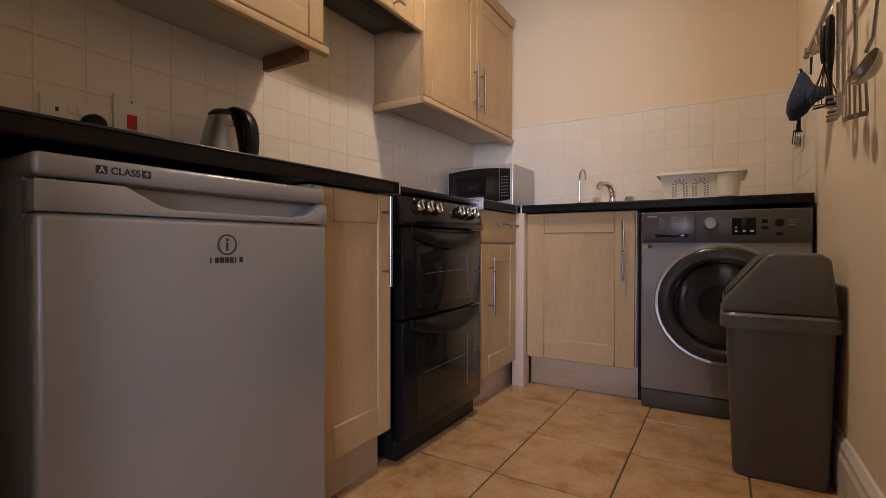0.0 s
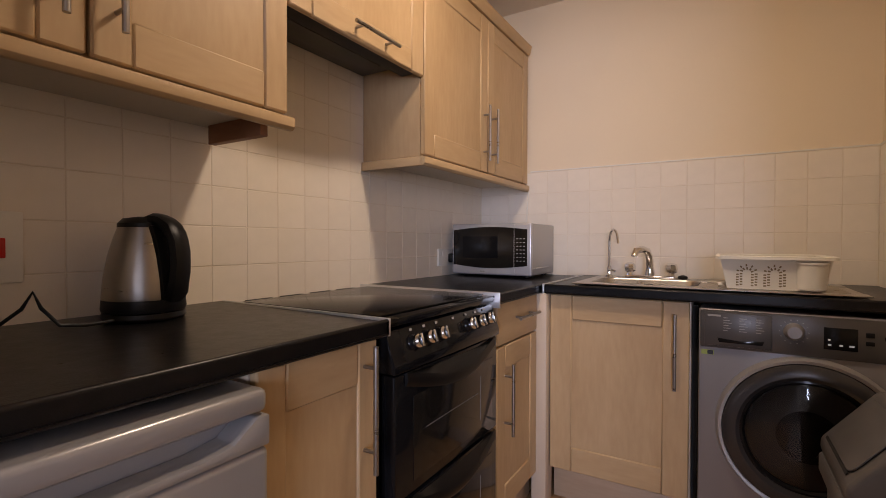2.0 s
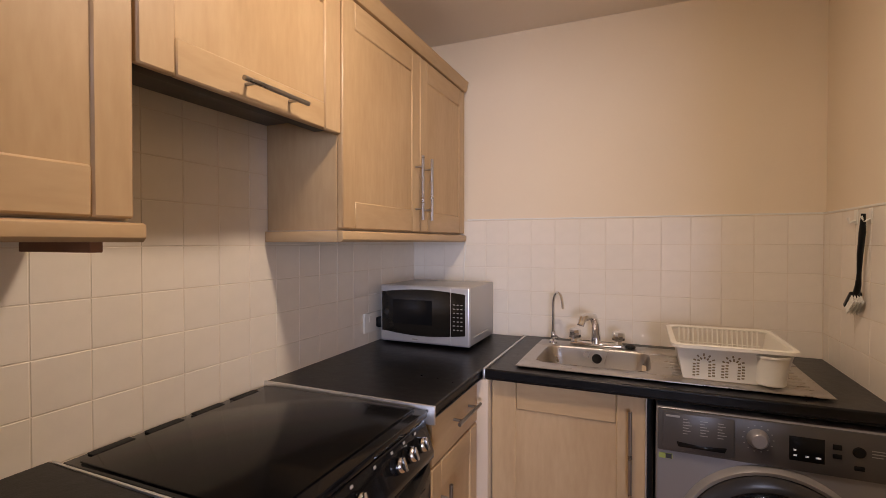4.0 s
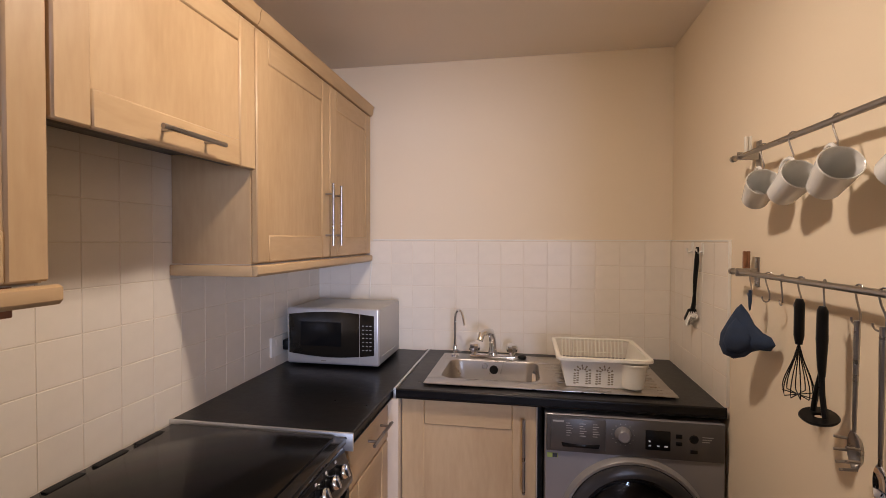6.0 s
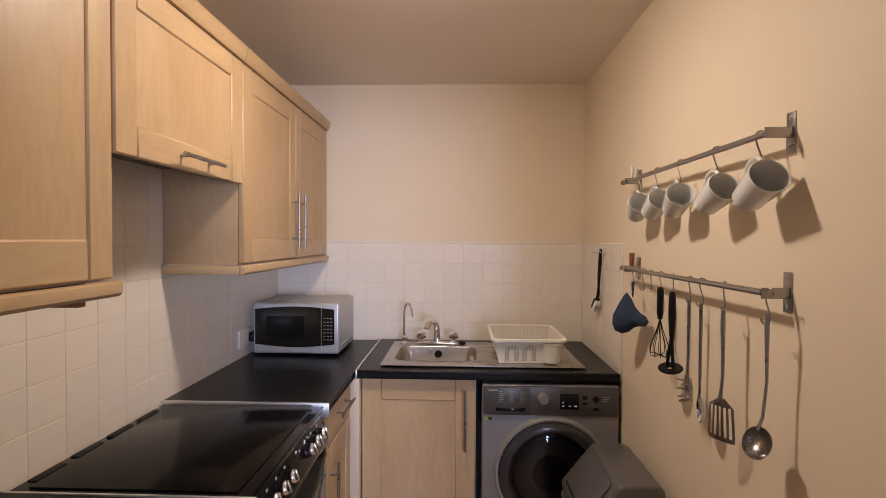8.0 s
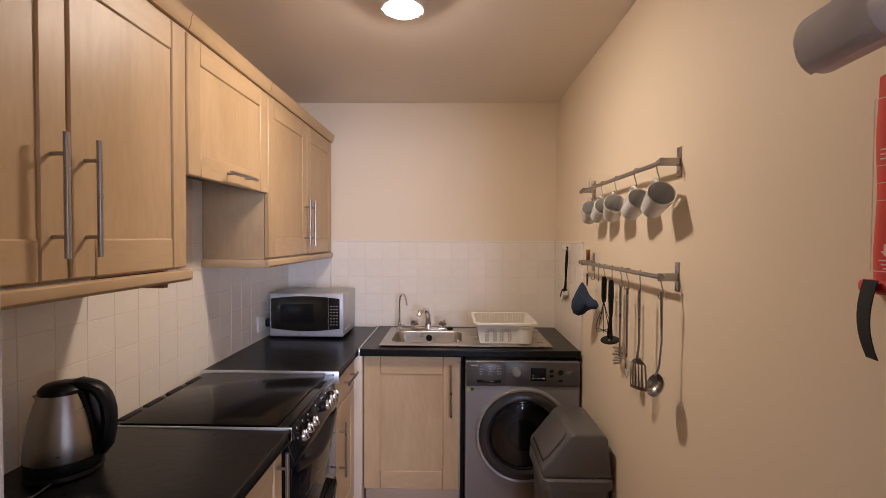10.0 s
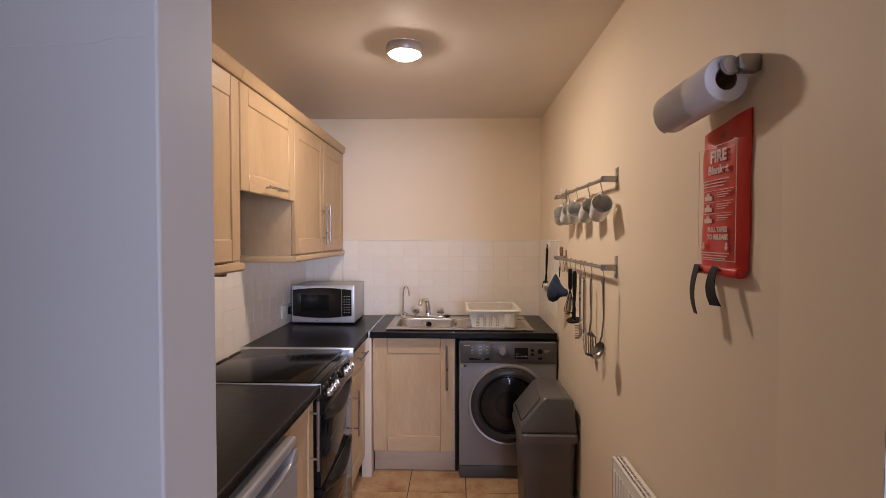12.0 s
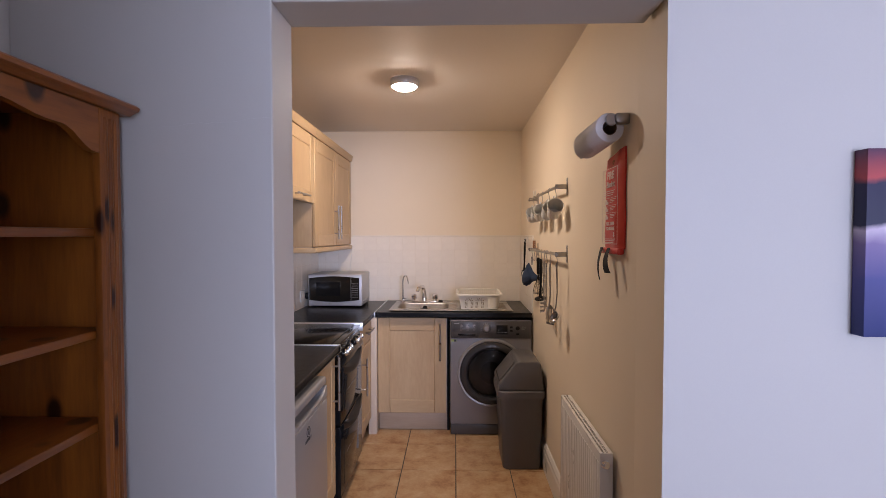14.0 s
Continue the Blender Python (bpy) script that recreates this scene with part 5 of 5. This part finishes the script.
mm = axes((x - 0.022, y, z - 0.045), (0.58, -0.86, 0), (0, 0, 0.9), (-0.785, -0.62, 0))
part("body_pad", pad([(0.0, 0.012), (0.018, -0.012), (0.034, -0.045), (0.058, -0.068), (0.080, -0.078), (0.090, -0.098), (0.078, -0.118), (0.050, -0.122), (0.030, -0.132), (0.012, -0.152), (-0.020, -0.166), (-0.050, -0.158), (-0.062, -0.130), (-0.058, -0.090), (-0.036, -0.045), (-0.014, -0.004)], 0.021, mm), DENIM, t)
part("thumb_pad", pad([(-0.005, -0.03), (0.022, -0.055), (0.040, -0.085), (0.034, -0.115), (0.004, -0.140), (-0.030, -0.138), (-0.040, -0.110), (-0.028, -0.065)], 0.016, mm @ pose(0, 0, 0.016)), DENIM, t)
# clips at the far ends
for zz, m_ in ((Z1, RACK_WHITE), (Z2, RAW_WOOD)):
    t = thing("peg", (RX + 0.02, RY_1 - 0.01, zz + 0.008), "small clothes peg clipped on the rail", "peg", "pegs")
    for dx in (-0.005, 0.005):
        part("jaw", box(RX + 0.028 + dx - 0.004, RX + 0.028 + dx + 0.004, RY_1 - 0.018, RY_1 - 0.006, zz - 0.005, zz + 0.062, 0.002), m_, t)


# ---- wall hooks, brush ----
TX = RIGHT - TILE_F
for y in (2.875, 2.77):
    t = thing("wall_hook", (TX, y, 1.43), "white plastic stick-on hook on the tiles", "hook", "tile hooks")
    part("back", box(TX - 0.004, TX - 0.0003, y - 0.012, y + 0.012, 1.405, 1.452, 0.002), WHITE_PLASTIC, t)
    part("prong", tube([(TX - 0.004, y, 1.418), (TX - 0.02, y, 1.41), (TX - 0.024, y, 1.428)], 0.004, 8), WHITE_PLASTIC, t)
t = thing("dish_brush", (TX - 0.02, 2.79, 1.16), "black and grey washing-up brush hanging on the tiles", "brush")
part("handle", tube([(TX - 0.019, 2.772, 1.435), (TX - 0.02, 2.775, 1.38), (TX - 0.02, 2.79, 1.31), (TX - 0.02, 2.795, 1.25), (TX - 0.02, 2.80, 1.215), (TX - 0.02, 2.82, 1.175)], 0.006, 10, radii=[0.006, 0.009, 0.008, 0.006, 0.008, 0.010]), BLACK, t)
b = box(-0.016, 0.016, -0.035, 0.035, -0.007, 0.007, 0.004)
hm = pose(TX - 0.022, 2.835, 1.165, -42)
b.transform(hm)
part("head", b, BLACK, t)
b = bmesh.new()
for i in range(4):
    for j in range(9):
        o = tube([(-0.011 + 0.0072 * i, -0.03 + 0.0075 * j, -0.007), (-0.013 + 0.0085 * i, -0.032 + 0.008 * j, -0.034)], 0.0022, 5)
        o.transform(hm)
        join(b, o)
part("bristles", b, WHITE_PLASTIC, t, "pale bristles")


# ---- fire blanket ----
RW = 0.9125                  # the wall here
fb = thing("fire_blanket", (RW, 0.78, 1.40), "red vinyl fire blanket pouch with white print hanging on the wall", "fire blanket")
y0, y1, zb, zt = 0.690, 0.868, 1.415, 1.730
bx = RW - 0.0195
b = bmesh.new()
secs = []
for v in range(13):
    f = v / 12
    zz = zb + (zt - zb) * f
    th = 0.019 * (0.92 + 0.08 * math.sin(f * math.pi)) * (1 - max(0, f - 0.85) * 4.5)
    row = []
    for u in range(11):
        g = u / 10
        bulge = th * (1 - abs(2 * g - 1) ** 5) + 0.0015 * math.sin(9 * g + 7 * f)
        row.append(b.verts.new((RW - 0.004 - max(bulge, 0.002), y1 + (y0 - y1) * g + 0.002 * math.sin(11 * f + g), zz + (0.022 * g if v == 12 else 0))))
    secs.append(row)
back = [[b.verts.new((RW - 0.001, v.co.y, v.co.z)) for v in row] for row in secs]
for i in range(12):
    for k in range(10):
        b.faces.new((secs[i][k], secs[i][k + 1], secs[i + 1][k + 1], secs[i + 1][k]))
    for k in (0, 10):
        b.faces.new((secs[i][k], secs[i + 1][k], back[i + 1][k], back[i][k]))
for i in (0, 12):
    for k in range(10):
        b.faces.new((secs[i][k], secs[i][k + 1], back[i][k + 1], back[i][k]))
bmesh.ops.recalc_face_normals(b, faces=b.faces[:])
part("pouch", b, RED_VINYL, fb)
part("bottom_flap", box(RW - 0.027, RW - 0.003, y0 + 0.002, y1 + 0.008, zb - 0.018, zb + 0.004, 0.008, seg=3), RED_VINYL, fb)
part("eyelet", lathe([(0.003, 0.002), (0.006, 0.003), (0.009, 0)], pose(RW - 0.013, 0.775, zt - 0.018, 0, -90), 20), RAW_WOOD, fb)
tm = lambda yc, zc: axes((bx - 0.0066, yc, zc), (0, -1, 0), (0, 0, 1), (-1, 0, 0))
yc = 0.770
lettering("FIRE", 0.036, tm(yc, 1.655) @ Matrix.Shear("XZ", 4, (0.0, 0.0)), WHITE_INK, fb, bold=0.0012)
lettering("Blanket", 0.027, tm(yc, 1.628), WHITE_INK, fb, bold=0.0008)
lettering("PULL TAPES", 0.0150, tm(yc, 1.497), WHITE_INK, fb, bold=0.0008)
lettering("TO RELEASE", 0.0150, tm(yc, 1.480), WHITE_INK, fb, bold=0.0008)
def ink(name, ys, zs, label=""):
    b = bmesh.new()
    for (a, c), (d, e) in zip(ys, zs):
        box(bx - 0.0068, bx - 0.0060, 0.70 + 0.915 * (a - 0.70), 0.70 + 0.915 * (c - 0.70), d, e, 0, b)
    return part(name, b, WHITE_INK, fb, label)
f0, f1 = 0.700, 0.866
ink("border", ((f0, f1), (f0, f1), (f0, f0 + 0.0015), (f1 - 0.0015, f1)), ((1.432, 1.4335), (1.690, 1.6915), (1.4335, 1.69), (1.4335, 1.69)))
ys, zs = [], []
for k, zz in enumerate((1.613, 1.606, 1.599)):
    ys.append((0.73 + 0.01 * k, 0.852)); zs.append((zz, zz + 0.0022))
for r in range(3):
    zz = 1.590 - 0.026 * r
    ys.append((0.712, 0.858)); zs.append((zz, zz + 0.001))
    for q in range(3):
        ys.append((0.72 + 0.012 * q, 0.78)); zs.append((zz - 0.006 - 0.005 * q, zz - 0.0042 - 0.005 * q))
    ys.append((0.80, 0.835)); zs.append((zz - 0.021, zz - 0.011))
    ys.append((0.812, 0.826)); zs.append((zz - 0.011, zz - 0.004))
for q in range(3):
    ys.append((0.725 + 0.008 * q, 0.85 - 0.004 * q)); zs.append((1.448 - 0.006 * q, 1.4502 - 0.006 * q))
for ya, za in zip(ys, zs):
    ink("small_print", (ya,), (za,))
for yy in (0.732, 0.826):
    b = prism([(-0.003, 0.018), (0.003, 0.018), (0.003, 0.008), (0.008, 0.008), (0, 0), (-0.008, 0.008), (-0.003, 0.008)], 0, 0.0008, tm(yy, 1.455))
    part("arrow", b, WHITE_INK, fb)
for yy, ln_, sway, tw in ((0.845, 0.115, -0.02, 0.2), (0.768, 0.085, -0.028, -0.5)):
    b = bmesh.new()
    rows = []
    for k in range(10):
        f = k / 9
        cx = RW - 0.031 - 0.016 * math.sin(f * 2.2)
        cy = yy + sway * f * f
        d = Vector((math.sin(tw * f), math.cos(tw * f), 0)) * 0.0125
        zz = zb + 0.004 - ln_ * f
        rows.append([b.verts.new((cx + d.x, cy + d.y, zz)), b.verts.new((cx - d.x, cy - d.y, zz)), b.verts.new((cx - d.x + 0.0018, cy - d.y, zz)), b.verts.new((cx + d.x + 0.0018, cy + d.y, zz))])
    for a, c in zip(rows, rows[1:]):
        for k in range(4):
            b.faces.new((a[k], a[(k + 1) % 4], c[(k + 1) % 4], c[k]))
    b.faces.new(rows[0]); b.faces.new(rows[-1][::-1])
    bmesh.ops.recalc_face_normals(b, faces=b.faces[:])
    part("pull_tape", b, STRAP, fb, "black pull tape")

# ---- paper roll ----
roll_m = axes((0.8563, 0.690, 1.812), (0, 0, 1), (-0.996, -0.094, 0), (-0.0936, 0.991, -0.094))   # local z along the roll
ho = thing("roll_holder", (RW, 0.62, 1.84), "steel wall-mounted roll holder", "roll holder")
b = prism([(0, 0), (0.034, 0), (0.044, 0.006), (0.046, 0.028), (0.040, 0.034), (0, 0.034)], 0, 0.026, axes((RW - 0.001, 0.664, 1.820), (-1, 0, 0), (0, 0, 1), (0, 1, 0)), 0.003)
part("arm", b, STEEL, ho)
part("spindle", tube([roll_m @ Vector((0.022, 0, -0.014)), roll_m @ Vector((0.022, 0, 0.215))], 0.007, 12), STEEL, ho)
part("end_disc", lathe([(0.0, 0.006), (0.017, 0.006), (0.020, 0.003), (0.020, 0.0), (0, -0.0005)], roll_m @ pose(0.022, 0, -0.010, 180), 28), MICRO_SILVER, ho)
ro = thing("paper_roll", (0.85, 0.75, 1.76), "white kitchen paper roll hanging on its holder", "paper roll")
part("paper", lathe([(0.024, 0.0), (0.0465, 0.0), (0.048, 0.002), (0.048, 0.203), (0.0465, 0.205), (0.024, 0.205), (0.024, 0.0)], roll_m, 56), TISSUE, ro)
part("core", lathe([(0.0238, 0.001), (0.0225, 0.001), (0.0225, 0.204), (0.0238, 0.204)], roll_m, 40), CARDBOARD, ro, "brown cardboard core")
b = bmesh.new()
rows = []
for k in range(12):
    a = radians(40 + 11 * k)
    rr = 0.0486 + 0.0009 * max(0, k - 6)
    rows.append([b.verts.new(roll_m @ Vector((rr * math.cos(a), rr * math.sin(a), u))) for u in (0.085, 0.204)])
for a, c in zip(rows, rows[1:]):
    b.faces.new((a[0], a[1], c[1], c[0]))
bmesh.ops.solidify(b, geom=b.faces[:], thickness=0.0008)
part("loose_sheet", b, TISSUE, ro, "loose end of the paper")

# ---- radiator ----
ra = thing("radiator", (0.87, 0.95, 0.15), "white panel radiator with a top grille on the wall", "radiator")
A0, A1, AX0, AX1, AZ0, AZ1 = 0.765, 1.365, 0.856, 0.899, 0.15, 0.703
b = box(AX0 + 0.004, AX0 + 0.012, A0 + 0.004, A1 - 0.004, AZ0, AZ1 - 0.006, 0.002)
front = part("front_panel", b, RADIATOR, ra, "ribbed white front panel")
n = 21
for k in range(n):
    yy = A0 + 0.025 + (A1 - A0 - 0.05) * k / (n - 1)
    part("rib", box(AX0 + 0.0018, AX0 + 0.007, yy - 0.010, yy + 0.010, AZ0 + 0.03, AZ1 - 0.04, 0.003), RADIATOR, front)
part("back_panel", box(AX1 - 0.010, AX1, A0 + 0.004, A1 - 0.004, AZ0, AZ1 - 0.006, 0.002), RADIATOR, ra)
for yy in (A0, A1 - 0.002):
    part("side_panel", box(AX0 + 0.002, AX1 + 0.004, yy, yy + 0.002, AZ0 + 0.01, AZ1, 0.0005), RADIATOR, ra)
b = box(AX0 + 0.001, AX0 + 0.012, A0 + 0.002, A1 - 0.002, AZ1 - 0.004, AZ1, 0.001)
box(AX1 - 0.010, AX1 + 0.004, A0 + 0.002, A1 - 0.002, AZ1 - 0.004, AZ1, 0.001, b)
box((AX0 + AX1) / 2 - 0.003, (AX0 + AX1) / 2 + 0.003, A0 + 0.002, A1 - 0.002, AZ1 - 0.004, AZ1, 0.0005, b)
for k in range(24):
    yy = A0 + 0.012 + (A1 - A0 - 0.024) * k / 23
    box(AX0 + 0.012, AX1 - 0.010, yy - 0.0016, yy + 0.0016, AZ1 - 0.0035, AZ1 - 0.0005, 0, b)
part("top_grille", b, RADIATOR, ra, "slotted top grille")
# one dark block stands in for the shaded space between the panels
part("fin_shade_block", box(AX0 + 0.013, AX1 - 0.011, A0 + 0.01, A1 - 0.01, AZ0 + 0.02, AZ1 - 0.03, 0), RADIATOR_SHADE, ra)
part("bleed_valve", lathe([(0.0, 0.016), (0.008, 0.016), (0.013, 0.011), (0.017, 0.0)], pose((AX0 + AX1) / 2, A0, AZ1 - 0.04, 90), 20), CHROME, ra, "chrome end plug")
for yy in (A0 + 0.08, A1 - 0.08):
    part("wall_bracket", box(AX1 + 0.0005, 0.9125, yy - 0.015, yy + 0.015, AZ0 + 0.1, AZ1 - 0.05, 0.001), RADIATOR, ra)
pipe = tube([((AX0 + AX1) / 2, A0 + 0.02, AZ0 + 0.02), ((AX0 + AX1) / 2, A0 + 0.02, 0.0)], 0.0075, 10)
part("pipe", pipe, CHROME, ra)

# ---- ceiling lamp ----
lm = thing("ceiling_light", (0.06, 1.86, TOP), "round flush ceiling light with a steel rim, switched on", "ceiling light")
mdn = pose(0.06, 1.86, TOP - 0.001, 180)
part("rim", lathe([(0.102, 0.0), (0.106, 0.010), (0.105, 0.034), (0.098, 0.042), (0.089, 0.042), (0.087, 0.034), (0.086, 0.0)], mdn @ Matrix.Diagonal((0.8, 0.8, 0.95, 1)), 56), MICRO_SILVER, lm, "pale silver rim")
part("diffuser", lathe([(0.0865, 0.035), (0.081, 0.045), (0.062, 0.055), (0.033, 0.062), (0.0, 0.064)], mdn @ Matrix.Diagonal((0.8, 0.8, 0.95, 1)), 48), LAMP_GLASS, lm, "glowing opal diffuser")

# ---- bookcase ----
bc = thing("bookcase", (-0.63, -0.2, 0), "honey pine open bookcase with a scalloped top rail, empty shelves", "bookcase")
KX, K0, K1, KZ = -0.474, -0.80, 0.288, 1.760
KB = LIV_L + 0.008
part("side_panel", box(KB, KX - 0.02, K1 - 0.024, K1 - 0.002, 0, KZ, 0.002), PINE, bc)
part("side_panel", box(KB, KX - 0.02, K0 + 0.002, K0 + 0.024, 0, KZ, 0.002), PINE, bc)
for k in range(9):
    w_ = (K1 - K0 - 0.05) / 9
    part("back_board", box(KB + 0.001, KB + 0.011, K0 + 0.025 + w_ * k + 0.0006, K0 + 0.025 + w_ * (k + 1) - 0.0006, 0.05, KZ - 0.001, 0.0015), PINE, bc)
for y0_, y1_ in ((K1 - 0.068, K1), (K0, K0 + 0.068)):
    b = box(KX - 0.0195, KX, y0_, y1_, 0, KZ, 0.003)
    post = part("post", b, PINE, bc, "fluted pine front post")
    for q in (0.018, 0.034, 0.050):
        part("flute", tube([(KX - 0.001, y0_ + q, 0.12), (KX - 0.001, y0_ + q, KZ - 0.02)], 0.0055, 8), PINE, post)
# scalloped rail under the cornice
span = K1 - K0 - 0.138
lower = []
for k in range(41):
    f = k / 40
    e = min(f, 1 - f) * span
    d = 0.105 if e < 0.012 else 0.105 - 0.045 * (1 - math.cos(math.pi * min(1, (e - 0.012) / 0.09))) / 2 - 0.018 * (1 - math.cos(math.pi * min(1, max(0, e - 0.13) / 0.12))) / 2
    lower.append((f * span, -d))
b = prism(lower + [(span, 0), (0, 0)], 0, 0.018, axes((KX - 0.0185, K0 + 0.069, KZ - 0.001), (0, 1, 0), (0, 0, 1), (1, 0, 0)))
part("scalloped_rail", b, PINE_X, bc, "scalloped pine top rail")
b = prism([(0, 0), (0.334, 0), (0.344, 0.006), (0.358, 0.012), (0.360, 0.02), (0.354, 0.026), (0, 0.026)], K0 - 0.025, K1 + 0.028, axes((KB, 0, KZ + 0.0005), (1, 0, 0), (0, 0, 1), (0, 1, 0)), 0.001)
part("cornice", b, PINE_X, bc)
for z in (1.478, 1.237, 1.015, 0.76, 0.50, 0.24):
    part("shelf", box(KB + 0.012, KX - 0.021, K0 + 0.025, K1 - 0.025, z - 0.02, z, 0.003), PINE_X, bc)
part("base_rail", box(KX - 0.018, KX - 0.002, K0 + 0.069, K1 - 0.069, 0.0, 0.10, 0.002), PINE_X, bc)

# ---- picture ----
pc = thing("canvas_picture", (1.6, JAMB0, 1.21), "canvas print of a red and blue dusk lake", "picture")
part("canvas", box(1.352, 1.98, JAMB0 - 0.040, JAMB0 - 0.0015, 1.212, 1.672, 0.002), CANVAS, pc)


# ---- tiles, last ----
def tile_mesh(w, h, d, bev, key, material, up):
    """A slab with softened front edges: local x, y across, z out of the wall or floor."""
    b = bmesh.new()
    lo = [b.verts.new((sx * w / 2, sy * h / 2, 0)) for sx, sy in ((-1, -1), (1, -1), (1, 1), (-1, 1))]
    mi = [b.verts.new((sx * w / 2, sy * h / 2, d - bev)) for sx, sy in ((-1, -1), (1, -1), (1, 1), (-1, 1))]
    hi = [b.verts.new((sx * (w / 2 - bev), sy * (h / 2 - bev), d)) for sx, sy in ((-1, -1), (1, -1), (1, 1), (-1, 1))]
    for p, q in ((lo, mi), (mi, hi)):
        for k in range(4):
            b.faces.new((p[k], p[(k + 1) % 4], q[(k + 1) % 4], q[k]))
    b.faces.new(hi)
    me = bpy.data.meshes.new(key)
    b.to_mesh(me)
    b.free()
    me.materials.append(material)
    return me


def lay(parent, name, us, vs, place, gap, d, bev, material, skip=None):
    """Tiles in every cell between the joint lines us and vs."""
    made = {}
    r = random.Random(7)
    for u0, u1 in zip(us, us[1:]):
        for v0, v1 in zip(vs, vs[1:]):
            if skip and skip((u0 + u1) / 2, (v0 + v1) / 2):
                continue
            w, h = round(u1 - u0 - gap, 4), round(v1 - v0 - gap, 4)
            if w < 0.006 or h < 0.006:
                continue
            if (w, h) not in made:
                made[w, h] = tile_mesh(w, h, d, bev, name, material, True)
            ob = new(name, made[w, h])
            ob.parent = parent
            ob.matrix_basis = place((u0 + u1) / 2, (v0 + v1) / 2) @ pose(0, 0, 0, r.uniform(-0.1, 0.1), r.uniform(-0.1, 0.1), 0)


def lines(first, pitch, lo, hi):
    k = math.ceil((lo + 0.004 - first) / pitch)
    out = [lo]
    while first + k * pitch < hi - 0.004:
        out.append(first + k * pitch)
        k += 1
    return out + [hi]


P = 0.1125
rows = lines(1.000, P, CB + 0.002, 1.452)
GB = 0.0076
G = 0.004                    # grout bed
part("grout", box(LEFT, LEFT + GB, JAMB1, BACK - 0.001, CB, 1.455, 0), GROUT, wall_left)
part("grout", box(LEFT, LEFT + GB, 1.44, 2.14, 1.4551, 1.73, 0), GROUT, wall_left)
part("grout", box(LEFT + GB, RIGHT - GB, BACK - GB, BACK, CB, 1.455, 0), GROUT, wall_back)
part("grout", box(RIGHT - GB, RIGHT, 2.545, BACK, CB, 1.455, 0), GROUT, wall_right)
cols = lines(1.485, P, JAMB1, BACK - 0.008)
lay(wall_left, "tile", cols, rows, lambda u, v: axes((LEFT + G, u, v), (0, 1, 0), (0, 0, 1), (1, 0, 0)), 0.0022, 0.005, 0.001, WALL_TILE)
lay(wall_left, "tile", [u for u in cols if 1.36 < u < 2.2], lines(1.000, P, 1.452, 1.729), lambda u, v: axes((LEFT + G, u, v), (0, 1, 0), (0, 0, 1), (1, 0, 0)), 0.0022, 0.005, 0.001, WALL_TILE)
lay(wall_back, "tile", lines(0.012, P, LEFT + 0.010, RIGHT - 0.010), rows, lambda u, v: axes((u, BACK - G, v), (1, 0, 0), (0, 0, 1), (0, -1, 0)), 0.0022, 0.005, 0.001, WALL_TILE)
lay(wall_right, "tile", lines(2.66, P, 2.548, BACK - 0.010), rows, lambda u, v: axes((RIGHT - G, u, v), (0, -1, 0), (0, 0, 1), (-1, 0, 0)), 0.0022, 0.005, 0.001, WALL_TILE)
part("tile_trim", box(LEFT + 0.31, RIGHT - 0.0105, BACK - 0.0095, BACK - 0.0003, 1.4555, 1.4625, 0.001), WHITE_PLASTIC, wall_back, "white plastic tile trim")
b = box(RIGHT - 0.0095, RIGHT - 0.0003, 2.5385, BACK - 0.0003, 1.4555, 1.4625, 0.001)
box(RIGHT - 0.0095, RIGHT - 0.0003, 2.5385, 2.5445, CT + 0.001, 1.4553, 0.001, b)
part("tile_trim", b, WHITE_PLASTIC, wall_right, "white plastic tile trim")
lay(floor, "floor_tile", lines(0.020, 0.338, LEFT, RIGHT), lines(2.015, 0.356, JAMB0 + 0.07, BACK), lambda u, v: axes((u, v, -0.006), (1, 0, 0), (0, 1, 0), (0, 0, 1)), 0.006, 0.006, 0.0015, FLOOR_TILE)
